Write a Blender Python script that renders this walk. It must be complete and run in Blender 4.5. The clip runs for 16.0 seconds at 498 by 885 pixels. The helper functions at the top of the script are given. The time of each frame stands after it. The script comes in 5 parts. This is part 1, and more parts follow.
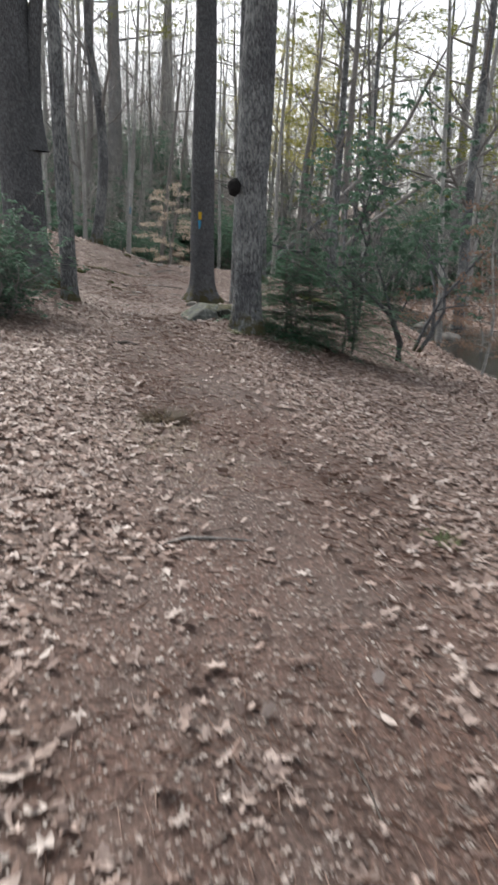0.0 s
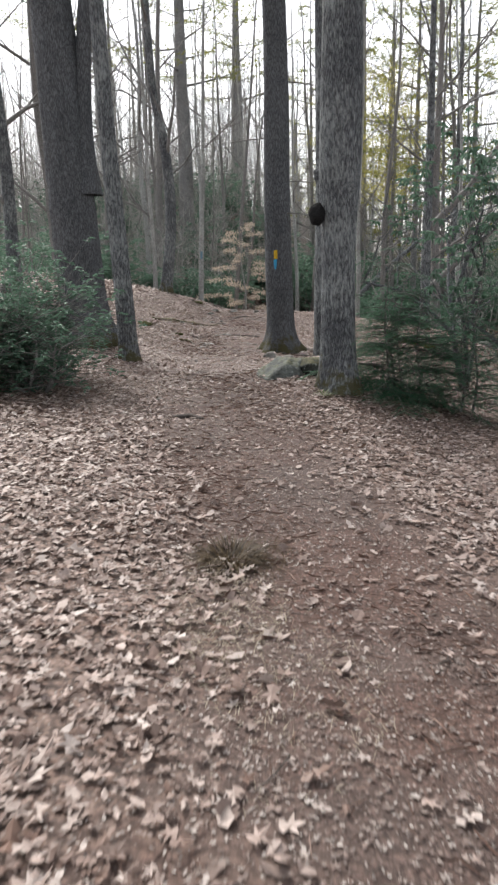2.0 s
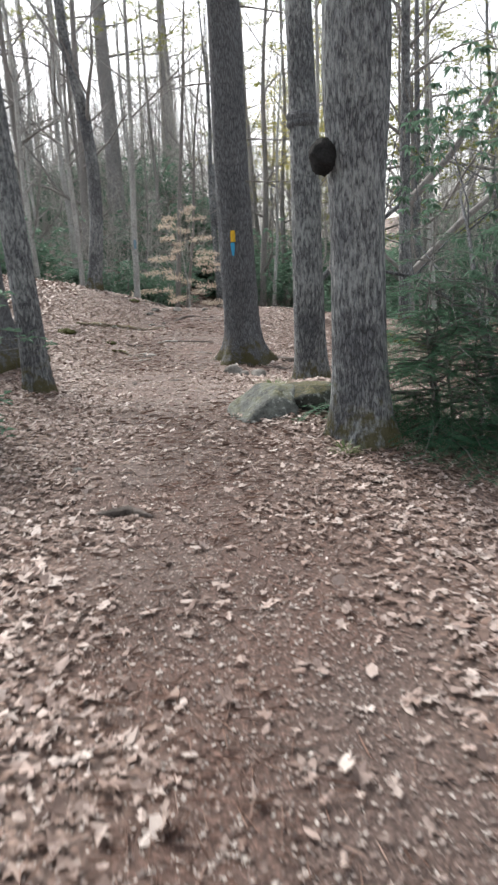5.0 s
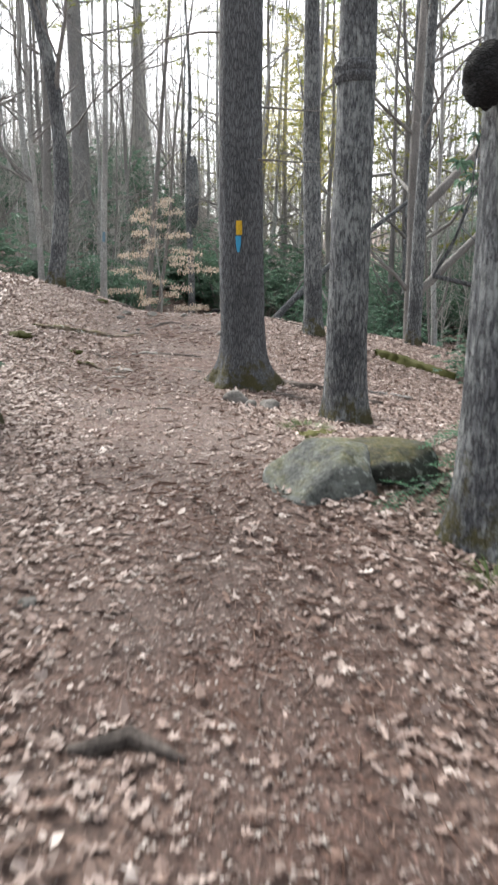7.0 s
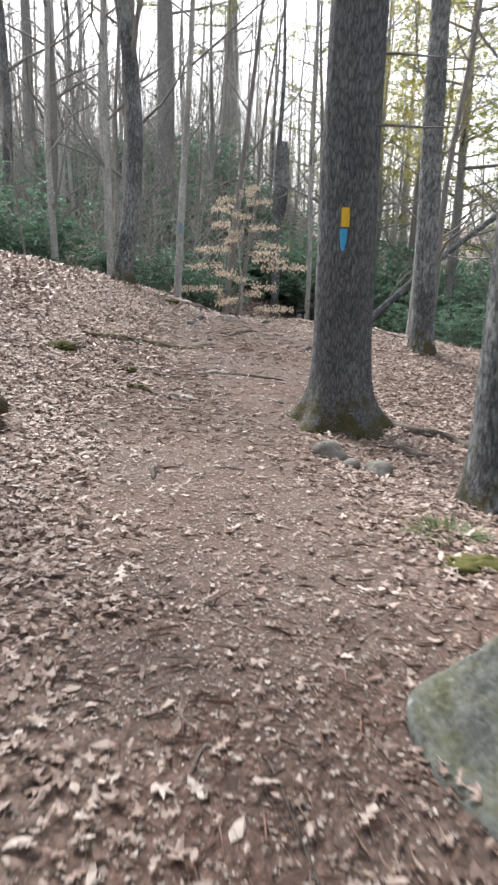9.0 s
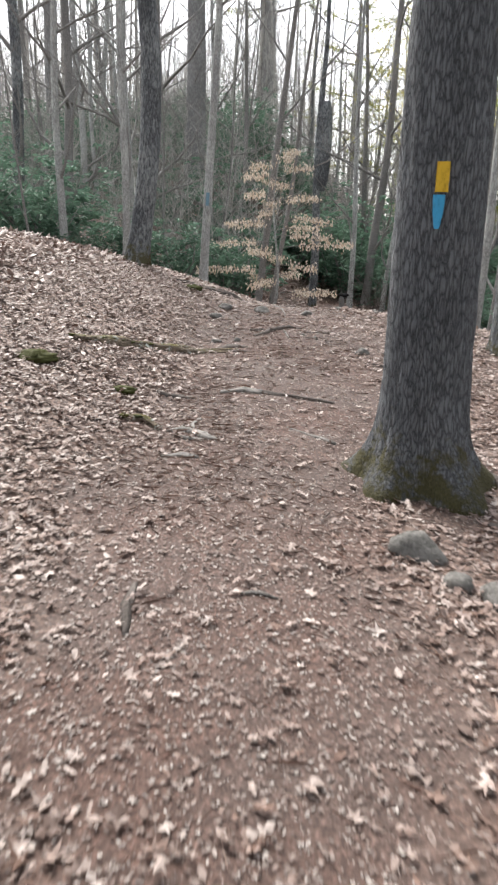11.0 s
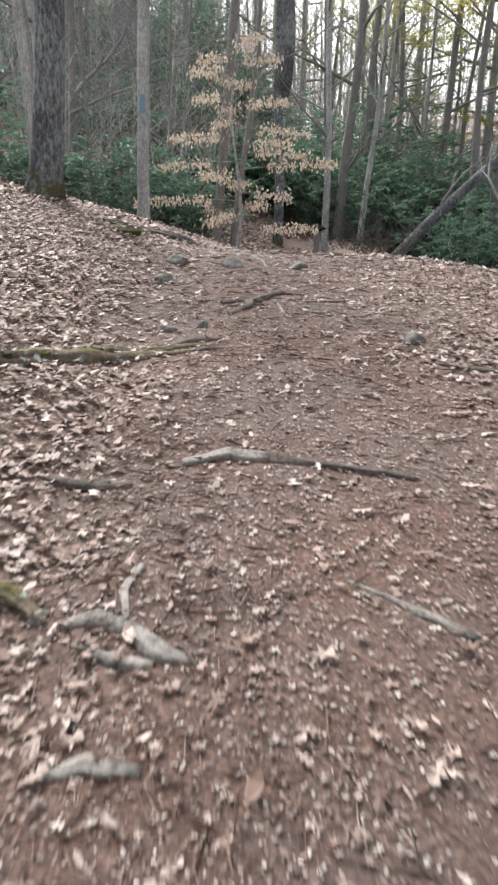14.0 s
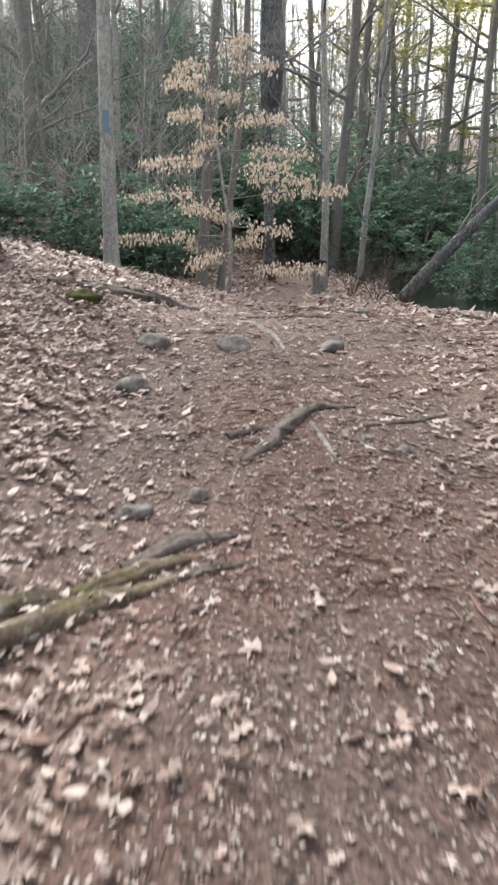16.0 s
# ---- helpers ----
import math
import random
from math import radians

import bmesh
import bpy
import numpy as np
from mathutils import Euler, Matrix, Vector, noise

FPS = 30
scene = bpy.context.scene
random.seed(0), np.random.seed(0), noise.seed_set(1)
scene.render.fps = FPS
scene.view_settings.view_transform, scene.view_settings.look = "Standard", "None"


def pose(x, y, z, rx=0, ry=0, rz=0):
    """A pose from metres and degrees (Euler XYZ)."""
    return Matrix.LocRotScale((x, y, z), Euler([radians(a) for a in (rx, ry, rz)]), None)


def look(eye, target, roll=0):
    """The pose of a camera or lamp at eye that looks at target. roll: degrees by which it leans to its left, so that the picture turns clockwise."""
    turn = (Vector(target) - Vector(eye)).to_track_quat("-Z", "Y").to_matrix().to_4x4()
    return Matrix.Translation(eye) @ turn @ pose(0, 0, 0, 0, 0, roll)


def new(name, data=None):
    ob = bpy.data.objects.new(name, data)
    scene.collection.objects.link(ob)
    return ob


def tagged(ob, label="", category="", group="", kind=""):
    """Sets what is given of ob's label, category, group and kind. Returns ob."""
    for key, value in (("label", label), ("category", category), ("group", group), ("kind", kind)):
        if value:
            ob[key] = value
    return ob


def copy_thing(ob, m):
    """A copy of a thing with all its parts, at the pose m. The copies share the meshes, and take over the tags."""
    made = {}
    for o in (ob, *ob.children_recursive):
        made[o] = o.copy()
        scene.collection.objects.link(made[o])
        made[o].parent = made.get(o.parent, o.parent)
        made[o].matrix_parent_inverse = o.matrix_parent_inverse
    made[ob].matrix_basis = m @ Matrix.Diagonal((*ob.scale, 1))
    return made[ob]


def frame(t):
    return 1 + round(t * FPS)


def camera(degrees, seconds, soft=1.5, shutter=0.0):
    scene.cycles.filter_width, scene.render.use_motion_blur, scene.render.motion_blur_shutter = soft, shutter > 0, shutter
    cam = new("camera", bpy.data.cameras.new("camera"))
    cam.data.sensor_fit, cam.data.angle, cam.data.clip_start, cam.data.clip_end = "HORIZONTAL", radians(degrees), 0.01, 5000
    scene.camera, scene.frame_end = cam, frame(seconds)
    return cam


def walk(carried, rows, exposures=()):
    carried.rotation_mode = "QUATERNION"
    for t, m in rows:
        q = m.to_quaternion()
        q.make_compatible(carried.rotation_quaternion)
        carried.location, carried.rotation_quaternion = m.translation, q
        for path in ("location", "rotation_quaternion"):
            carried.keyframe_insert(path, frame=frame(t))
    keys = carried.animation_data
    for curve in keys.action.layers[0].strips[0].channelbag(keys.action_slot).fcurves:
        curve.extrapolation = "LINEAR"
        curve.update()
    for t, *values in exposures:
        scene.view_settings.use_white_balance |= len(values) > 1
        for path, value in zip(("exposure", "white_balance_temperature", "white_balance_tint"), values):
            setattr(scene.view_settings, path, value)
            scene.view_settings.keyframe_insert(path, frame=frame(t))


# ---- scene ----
cam = camera(38.2, 16.0, 2.4, 0.5)
METRES, EYE, TILT, LEAN, TURN = 18.8, 1.5, 0.0, 2.8, 0.0
ROWS = [
    (0.0, 0.0, 0.0, 0.0, 1.53, -16.66, -5.11),
    (0.5, -0.0028, 0.0308, 0.0011, 4.33, -15.0, -3.57),
    (1.0, -0.0031, 0.0628, 0.002, 7.17, -13.9, -3.05),
    (1.5, -0.0089, 0.0917, 0.0005, 8.13, -13.73, -2.78),
    (2.0, -0.0114, 0.1237, -0.0016, 7.34, -14.01, -1.34),
    (2.5, -0.0149, 0.1511, -0.0018, 8.74, -14.31, -3.14),
    (3.0, -0.0182, 0.1807, -0.0029, 7.8, -14.44, -3.73),
    (3.5, -0.0215, 0.2126, -0.0051, 7.68, -14.65, -3.04),
    (6.0, -0.0702, 0.3647, -0.0094, -1.22, -14.93, 0.21),
    (6.5, -0.08, 0.3952, -0.0127, -0.57, -15.41, -2.89),
    (7.0, -0.0828, 0.428, -0.0138, -0.71, -14.0, -3.05),
    (7.5, -0.0837, 0.4599, -0.0119, 1.54, -12.66, -5.28),
    (8.0, -0.0887, 0.4914, -0.0102, 3.22, -13.4, -4.91),
    (8.5, -0.0883, 0.5227, -0.0098, 4.21, -13.8, -3.76),
    (9.0, -0.0925, 0.5503, -0.0113, 5.8, -14.85, -4.44),
    (11.5, -0.1132, 0.6994, -0.0087, 8.6, -17.15, -4.24),
    (12.0, -0.1203, 0.7283, -0.0078, 7.86, -17.41, -3.98),
    (12.5, -0.1239, 0.7592, -0.011, 7.38, -18.18, -2.55),
    (13.0, -0.1316, 0.7874, -0.0156, 7.38, -19.32, -3.56),
    (13.5, -0.1368, 0.8181, -0.0196, 4.89, -21.3, -2.32),
    (14.0, -0.1418, 0.8512, -0.0201, 4.24, -21.98, -2.91),
    (14.5, -0.1515, 0.8835, -0.0215, 2.03, -21.8, -3.47),
    (15.0, -0.1543, 0.9175, -0.0206, 1.55, -20.86, -2.18),
    (15.5, -0.1593, 0.9486, -0.02, 3.08, -20.77, -2.99),
    (16.0, -0.1613, 0.979, -0.0174, 2.48, -20.43, -1.8),
]
walk(cam, [(t, pose(0, 0, EYE, TILT, LEAN, TURN) @ pose(METRES * x, METRES * y, METRES * z, 90 + pitch, roll, yaw)) for t, x, y, z, yaw, pitch, roll in ROWS],
     ((0.0, 1.25), (1.5, 1.38), (3.5, 1.6), (7.0, 1.86), (9.0, 1.84), (12.5, 1.86), (16.0, 1.92)))

# ---- light: bright overcast sky, low veiled sun ahead and to the left ----
SUN_ELEVATION, SUN_AZIMUTH = radians(48), radians(-35)   # azimuth from +y towards +x
world = bpy.data.worlds.new("sky")
scene.world = world
world.use_nodes = True
wn = world.node_tree.nodes
wl = world.node_tree.links
background = wn["Background"]
sky = wn.new("ShaderNodeTexSky")
sky.sky_type = "NISHITA"
sky.sun_disc = False
sky.sun_elevation, sky.sun_rotation = SUN_ELEVATION, SUN_AZIMUTH
sky.dust_density, sky.air_density = 1.5, 1.0
veil = wn.new("ShaderNodeHueSaturation")
veil.inputs["Saturation"].default_value = 0.2
wl.new(sky.outputs[0], veil.inputs["Color"])
wl.new(veil.outputs[0], background.inputs["Color"])
background.inputs["Strength"].default_value = 0.112
sun = new("sun", bpy.data.lights.new("sun", "SUN"))
sun.data.energy, sun.data.angle, sun.data.color = 2.4, radians(25), (1.0, 0.96, 0.9)
sun.matrix_world = look((math.sin(SUN_AZIMUTH) * math.cos(SUN_ELEVATION) * 50, math.cos(SUN_AZIMUTH) * math.cos(SUN_ELEVATION) * 50, math.sin(SUN_ELEVATION) * 50), (0, 0, 0))


# ---- materials ----
def material(name, roughness=0.8):
    m = bpy.data.materials.new(name)
    m.use_nodes = True
    n, l = m.node_tree.nodes, m.node_tree.links
    b = n["Principled BSDF"]
    b.inputs["Roughness"].default_value = roughness
    b.inputs["Specular IOR Level"].default_value = 0.25
    return m, n, l, b


def coords(n, l, scale=(1, 1, 1)):
    c, mp = n.new("ShaderNodeTexCoord"), n.new("ShaderNodeMapping")
    mp.inputs["Scale"].default_value = scale
    l.new(c.outputs["Object"], mp.inputs["Vector"])
    return mp.outputs[0]


def tex_noise(n, l, vec, scale, detail=5.0, rough=0.6):
    t = n.new("ShaderNodeTexNoise")
    t.inputs["Scale"].default_value, t.inputs["Detail"].default_value, t.inputs["Roughness"].default_value = scale, detail, rough
    l.new(vec, t.inputs["Vector"])
    return t.outputs["Fac"]


def ramp(n, l, fac, stops):
    r = n.new("ShaderNodeValToRGB")
    e = r.color_ramp.elements
    while len(e) < len(stops):
        e.new(0.5)
    for k, (p, c) in zip(e, stops):
        k.position, k.color = p, (*c, 1)
    l.new(fac, r.inputs[0])
    return r.outputs[0]


def mixed(n, l, fac, a, b, mode="MIX"):
    x = n.new("ShaderNodeMix")
    x.data_type, x.blend_type = "RGBA", mode
    for value, i in ((fac, 0), (a, 6), (b, 7)):
        if hasattr(value, "links"):
            l.new(value, x.inputs[i])
        else:
            x.inputs[i].default_value = value
    return x.outputs[2]


def relief(n, l, b, height, strength=0.5, distance=0.02):
    k = n.new("ShaderNodeBump")
    k.inputs["Strength"].default_value, k.inputs["Distance"].default_value = strength, distance
    l.new(height, k.inputs["Height"])
    l.new(k.outputs[0], b.inputs["Normal"])


def bark(name, dark, mid, light, patches=None, patch_at=0.6, stretch=0.18, scale=22.0, strength=0.9, mossy=False):
    """Furrowed bark: branching cracks stretched along the trunk, lichen patches and moss at the foot where given."""
    m, n, l, b = material(name, 0.9)
    v = coords(n, l, (1, 1, stretch))
    warp = n.new("ShaderNodeTexNoise")
    warp.inputs["Scale"].default_value, warp.inputs["Detail"].default_value = scale * 0.7, 4
    l.new(v, warp.inputs["Vector"])
    bent = n.new("ShaderNodeVectorMath")
    bent.operation = "MULTIPLY_ADD"
    bent.inputs[1].default_value = (2.6 / scale, 2.6 / scale, 1.3 / scale)
    l.new(warp.outputs["Color"], bent.inputs[0])
    l.new(v, bent.inputs[2])
    cells = n.new("ShaderNodeTexVoronoi")
    cells.feature = "DISTANCE_TO_EDGE"
    cells.inputs["Scale"].default_value = scale
    l.new(bent.outputs[0], cells.inputs["Vector"])
    cracks = ramp(n, l, cells.outputs["Distance"], ((0.0, (0.05, 0.05, 0.05)), (0.07, (0.4, 0.4, 0.4)), (0.2, (0.75, 0.75, 0.75)), (0.5, (1, 1, 1))))
    grain = tex_noise(n, l, coords(n, l, (1, 1, 0.4)), scale * 2.6, 8, 0.75)
    h = mixed(n, l, 0.5, cracks, grain)
    col = ramp(n, l, h, ((0.18, dark), (0.5, mid), (0.8, light)))
    broad = tex_noise(n, l, coords(n, l, (1, 1, 0.5)), 2.2, 4)
    col = mixed(n, l, 0.6, col, ramp(n, l, broad, ((0.3, (0.6, 0.6, 0.6)), (0.7, (1.25, 1.22, 1.2)))), "MULTIPLY")
    if patches:
        spots = tex_noise(n, l, coords(n, l, (1, 1, 0.3)), 34.0, 8, 0.75)
        wide = tex_noise(n, l, coords(n, l), 1.8, 3)
        mask = ramp(n, l, mixed(n, l, 0.35, spots, wide), ((patch_at - 0.08, (0, 0, 0)), (patch_at + 0.03, (0.85, 0.85, 0.85))))
        col = mixed(n, l, mask, col, patches)
    if mossy:
        s = n.new("ShaderNodeSeparateXYZ")
        l.new(coords(n, l), s.inputs[0])
        k = n.new("ShaderNodeMath")
        k.operation = "MULTIPLY_ADD"
        k.inputs[1].default_value = -0.5
        l.new(s.outputs["Z"], k.inputs[0])
        l.new(tex_noise(n, l, coords(n, l), 7.0, 6, 0.7), k.inputs[2])
        mask = ramp(n, l, k.outputs[0], ((0.36, (0, 0, 0)), (0.5, (0.9, 0.9, 0.9))))
        tint = ramp(n, l, grain, ((0.3, (0.032, 0.027, 0.011)), (0.7, (0.11, 0.1, 0.034))))
        col = mixed(n, l, mask, col, tint)
    l.new(col, b.inputs["Base Color"])
    relief(n, l, b, h, strength, 0.02)
    return m


def leafy(name, colours, roughness=0.55, thin=0.25, gloss=0.3):
    """Leaves: the colour differs leaf by leaf, some light passes through."""
    m, n, l, b = material(name, roughness)
    b.inputs["Specular IOR Level"].default_value = gloss
    g = n.new("ShaderNodeNewGeometry")
    o = n.new("ShaderNodeObjectInfo")
    add = n.new("ShaderNodeMath")
    add.operation = "ADD"
    l.new(g.outputs["Random Per Island"], add.inputs[0])
    l.new(o.outputs["Random"], add.inputs[1])
    fr = n.new("ShaderNodeMath")
    fr.operation = "FRACT"
    l.new(add.outputs[0], fr.inputs[0])
    stops = [(i / max(1, len(colours) - 1), c) for i, c in enumerate(colours)]
    col = ramp(n, l, fr.outputs[0], stops)
    spots = tex_noise(n, l, coords(n, l), 45.0, 4)
    col = mixed(n, l, 0.5, col, ramp(n, l, spots, ((0.3, (0.6, 0.58, 0.55)), (0.65, (1.2, 1.2, 1.2)))), "MULTIPLY")
    l.new(col, b.inputs["Base Color"])
    if thin:
        t = n.new("ShaderNodeBsdfTranslucent")
        l.new(col, t.inputs["Color"])
        x = n.new("ShaderNodeMixShader")
        x.inputs[0].default_value = thin
        l.new(b.outputs[0], x.inputs[1])
        l.new(t.outputs[0], x.inputs[2])
        l.new(x.outputs[0], n["Material Output"].inputs["Surface"])
    return m


def ground_material():
    """Needle duff and trodden earth on the trail, dark leaf mould beside it."""
    m, n, l, b = material("forest_floor", 0.8)
    b.inputs["Specular IOR Level"].default_value = 0.45
    v = coords(n, l)
    a = n.new("ShaderNodeAttribute")
    a.attribute_name = "worn"
    fine, mid, wide = tex_noise(n, l, v, 90.0, 8, 0.75), tex_noise(n, l, v, 14.0, 6, 0.65), tex_noise(n, l, v, 0.9, 4)
    earth = ramp(n, l, fine, ((0.25, (0.036, 0.022, 0.018)), (0.5, (0.088, 0.056, 0.046)), (0.75, (0.2, 0.15, 0.132))))
    specks = tex_noise(n, l, v, 55.0, 2, 0.5)
    earth = mixed(n, l, 0.8, earth, ramp(n, l, specks, ((0.36, (0.5, 0.47, 0.45)), (0.52, (0.95, 0.93, 0.92)), (0.68, (1.8, 1.75, 1.72)))), "MULTIPLY")
    earth = mixed(n, l, 0.5, earth, ramp(n, l, mid, ((0.3, (0.6, 0.55, 0.52)), (0.7, (1.25, 1.25, 1.25)))), "MULTIPLY")
    earth = mixed(n, l, 0.6, earth, ramp(n, l, wide, ((0.38, (1.08, 0.86, 0.78)), (0.58, (0.94, 1.0, 1.05)))), "MULTIPLY")
    mould = ramp(n, l, mid, ((0.25, (0.06, 0.038, 0.031)), (0.5, (0.14, 0.096, 0.08)), (0.8, (0.27, 0.205, 0.178))))
    flakes = tex_noise(n, l, v, 32.0, 3, 0.5)
    mould = mixed(n, l, 0.85, mould, ramp(n, l, flakes, ((0.38, (0.3, 0.28, 0.27)), (0.5, (0.9, 0.88, 0.86)), (0.62, (1.7, 1.65, 1.6)))), "MULTIPLY")
    l.new(mixed(n, l, a.outputs["Fac"], mould, earth), b.inputs["Base Color"])
    relief(n, l, b, mixed(n, l, 0.5, fine, mid), 0.7, 0.015)
    return m


def stone_material(name, dark, light, moss=None, moss_at=0.55):
    m, n, l, b = material(name, 0.85)
    v = coords(n, l)
    f, w = tex_noise(n, l, v, 40.0, 8, 0.7), tex_noise(n, l, v, 5.0, 5, 0.65)
    col = mixed(n, l, 0.5, ramp(n, l, f, ((0.3, dark), (0.7, light))), ramp(n, l, w, ((0.38, dark), (0.56, light))))
    if moss:
        crust = mixed(n, l, 0.4, tex_noise(n, l, v, 17.0, 6, 0.7), tex_noise(n, l, v, 3.1, 3))
        col = mixed(n, l, ramp(n, l, crust, ((0.55, (0, 0, 0)), (0.6, (0.7, 0.7, 0.7)))), col, (0.42, 0.46, 0.43, 1))
        g = n.new("ShaderNodeNewGeometry")
        s = n.new("ShaderNodeSeparateXYZ")
        l.new(g.outputs["Normal"], s.inputs[0])
        add = n.new("ShaderNodeMath")
        add.operation = "MULTIPLY"
        l.new(s.outputs["Z"], add.inputs[0])
        l.new(tex_noise(n, l, v, 6.0, 6, 0.7), add.inputs[1])
        mask = ramp(n, l, add.outputs[0], ((moss_at - 0.16, (0, 0, 0)), (moss_at + 0.06, (0.9, 0.9, 0.9))))
        tint = ramp(n, l, f, ((0.3, [c * 0.35 for c in moss[:3]]), (0.5, moss[:3]), (0.7, (0.16, 0.11, 0.06))))
        col = mixed(n, l, mask, col, tint)
    l.new(col, b.inputs["Base Color"])
    relief(n, l, b, mixed(n, l, 0.5, f, w), 0.8, 0.02)
    return m


def paint_material(name, colour):
    m, n, l, b = material(name, 0.7)
    f = tex_noise(n, l, coords(n, l, (1, 1, 0.3)), 60.0, 6, 0.7)
    l.new(ramp(n, l, f, ((0.25, [c * 0.45 for c in colour]), (0.5, colour))), b.inputs["Base Color"])
    relief(n, l, b, f, 0.5, 0.01)
    return m


def water_material():
    m, n, l, b = material("stream_water", 0.06)
    b.inputs["Base Color"].default_value = (0.012, 0.014, 0.012, 1)
    b.inputs["Specular IOR Level"].default_value = 0.5
    v = coords(n, l, (1, 0.6, 1))
    relief(n, l, b, mixed(n, l, 0.5, tex_noise(n, l, v, 3.0, 4), tex_noise(n, l, v, 14.0, 3)), 0.35, 0.05)
    return m


PINE_BARK = bark("white_pine_bark", (0.02, 0.0205, 0.022), (0.108, 0.114, 0.124), (0.2, 0.209, 0.225), None, 0.6, 0.17, 48.0, 1.0, True)
# pine bark with haze mixed into the colour, for trunks away from the trail
HAZED_PINE_BARK = bark("hazed_pine_bark", (0.1, 0.1, 0.1), (0.22, 0.22, 0.22), (0.33, 0.33, 0.33), None, 0.6, 0.25, 24.0, 0.5)
LICHEN_BARK = bark("lichened_oak_bark", (0.02, 0.0205, 0.022), (0.092, 0.098, 0.108), (0.19, 0.2, 0.215), (0.33, 0.35, 0.35, 1), 0.555, 0.2, 48.0, 1.0, True)
# grey and twig bark also lightened to suggest haze on the background trees
GREY_BARK = bark("grey_bark", (0.13, 0.13, 0.13), (0.29, 0.292, 0.29), (0.42, 0.423, 0.415), (0.46, 0.48, 0.455, 1), 0.56, 0.3, 40.0, 0.5)
TWIG_BARK = bark("twig_bark", (0.1, 0.097, 0.094), (0.2, 0.194, 0.188), (0.31, 0.302, 0.295), None, 0.6, 0.5, 40.0, 0.4)
ROOT_BARK = stone_material("weathered_root_wood", (0.022, 0.018, 0.016), (0.15, 0.128, 0.115))
# distance haze painted into the bark: paler than the trees themselves
HAZED_BARK = bark("hazed_far_bark", (0.24, 0.235, 0.225), (0.36, 0.352, 0.335), (0.46, 0.45, 0.43), None, 0.6, 0.5, 20.0, 0.3)
DARK_WOOD = bark("black_burl", (0.006, 0.006, 0.006), (0.018, 0.018, 0.019), (0.04, 0.04, 0.042), None, 0.6, 1.0, 60.0, 1.0)
GROUND = ground_material()
LITTER = leafy("dry_oak_leaves", ((0.0846, 0.0527, 0.0422), (0.226, 0.162, 0.139), (0.43, 0.351, 0.317), (0.141, 0.0907, 0.0734), (0.516, 0.449, 0.416), (0.282, 0.207, 0.179), (0.169, 0.102, 0.0779), (0.404, 0.314, 0.28), (0.113, 0.0712, 0.0578), (0.338, 0.266, 0.239)), 0.52, 0.08, 0.36)
CHIPS = leafy("trodden_leaf_bits", ((0.0968, 0.0635, 0.0526), (0.195, 0.144, 0.126), (0.133, 0.0904, 0.0758), (0.318, 0.266, 0.241), (0.0707, 0.0461, 0.0397), (0.404, 0.362, 0.335), (0.124, 0.0835, 0.0706)), 0.55, 0.0, 0.38)
DUFF = leafy("fallen_pine_needles", ((0.12, 0.068, 0.052), (0.21, 0.13, 0.1), (0.085, 0.05, 0.039), (0.3, 0.21, 0.175)), 0.7, 0.0)
HEMLOCK = leafy("hemlock_needles", ((0.05, 0.115, 0.07), (0.08, 0.18, 0.11), (0.065, 0.15, 0.09), (0.1, 0.21, 0.125)), 0.6, 0.45, 0.12)
LAUREL = leafy("laurel_leaves", ((0.07, 0.125, 0.09), (0.115, 0.195, 0.14), (0.09, 0.16, 0.115), (0.145, 0.24, 0.17)), 0.6, 0.4, 0.15)
PINE_NEEDLES = leafy("pine_needles", ((0.1, 0.14, 0.05), (0.2, 0.22, 0.06), (0.3, 0.28, 0.07), (0.14, 0.18, 0.06)), 0.6, 0.6, 0.1)
WITHERED = leafy("withered_beech_leaves", ((0.2, 0.125, 0.09), (0.32, 0.22, 0.17), (0.26, 0.17, 0.125)), 0.6, 0.3)
YELLOW_LEAVES = leafy("yellowing_leaves", ((0.34, 0.31, 0.09), (0.46, 0.41, 0.13), (0.28, 0.27, 0.09)), 0.6, 0.6, 0.1)
BEECH = leafy("dry_beech_leaves", ((0.46, 0.36, 0.27), (0.6, 0.51, 0.42), (0.7, 0.63, 0.55), (0.52, 0.42, 0.33)), 0.6, 0.35)
GRASS = leafy("dry_grass", ((0.055, 0.034, 0.016), (0.12, 0.08, 0.04), (0.024, 0.016, 0.009), (0.075, 0.05, 0.023)), 0.6, 0.2)
STRAW = leafy("pale_dry_grass", ((0.3, 0.255, 0.19), (0.42, 0.37, 0.29), (0.21, 0.172, 0.125)), 0.6, 0.2)
GREEN_GRASS = leafy("green_grass", ((0.05, 0.09, 0.03), (0.1, 0.13, 0.05), (0.16, 0.17, 0.08)), 0.5, 0.2)
MOSS = leafy("moss", ((0.05, 0.055, 0.015), (0.085, 0.085, 0.024), (0.035, 0.04, 0.012)), 0.9, 0.0)
ROCK = stone_material("lichened_granite", (0.03, 0.032, 0.031), (0.18, 0.193, 0.182), (0.075, 0.08, 0.026, 1), 0.52)
# mossy granite with the shade of its overhung front put into the colour
SHADED_MOSSY_ROCK = stone_material("mossy_shaded_granite", (0.012, 0.013, 0.012), (0.085, 0.092, 0.082), (0.06, 0.06, 0.02, 1), 0.46)
PALE_WOOD = stone_material("bleached_root_wood", (0.05, 0.045, 0.041), (0.32, 0.3, 0.28))
MOSSY_WOOD = stone_material("mossy_rotten_wood", (0.03, 0.023, 0.017), (0.19, 0.15, 0.11), (0.09, 0.085, 0.022, 1), 0.56)
STONE = stone_material("grey_stone", (0.06, 0.056, 0.052), (0.24, 0.23, 0.215))
FADED_BLUE = paint_material("faded_blue_paint", (0.16, 0.27, 0.34))
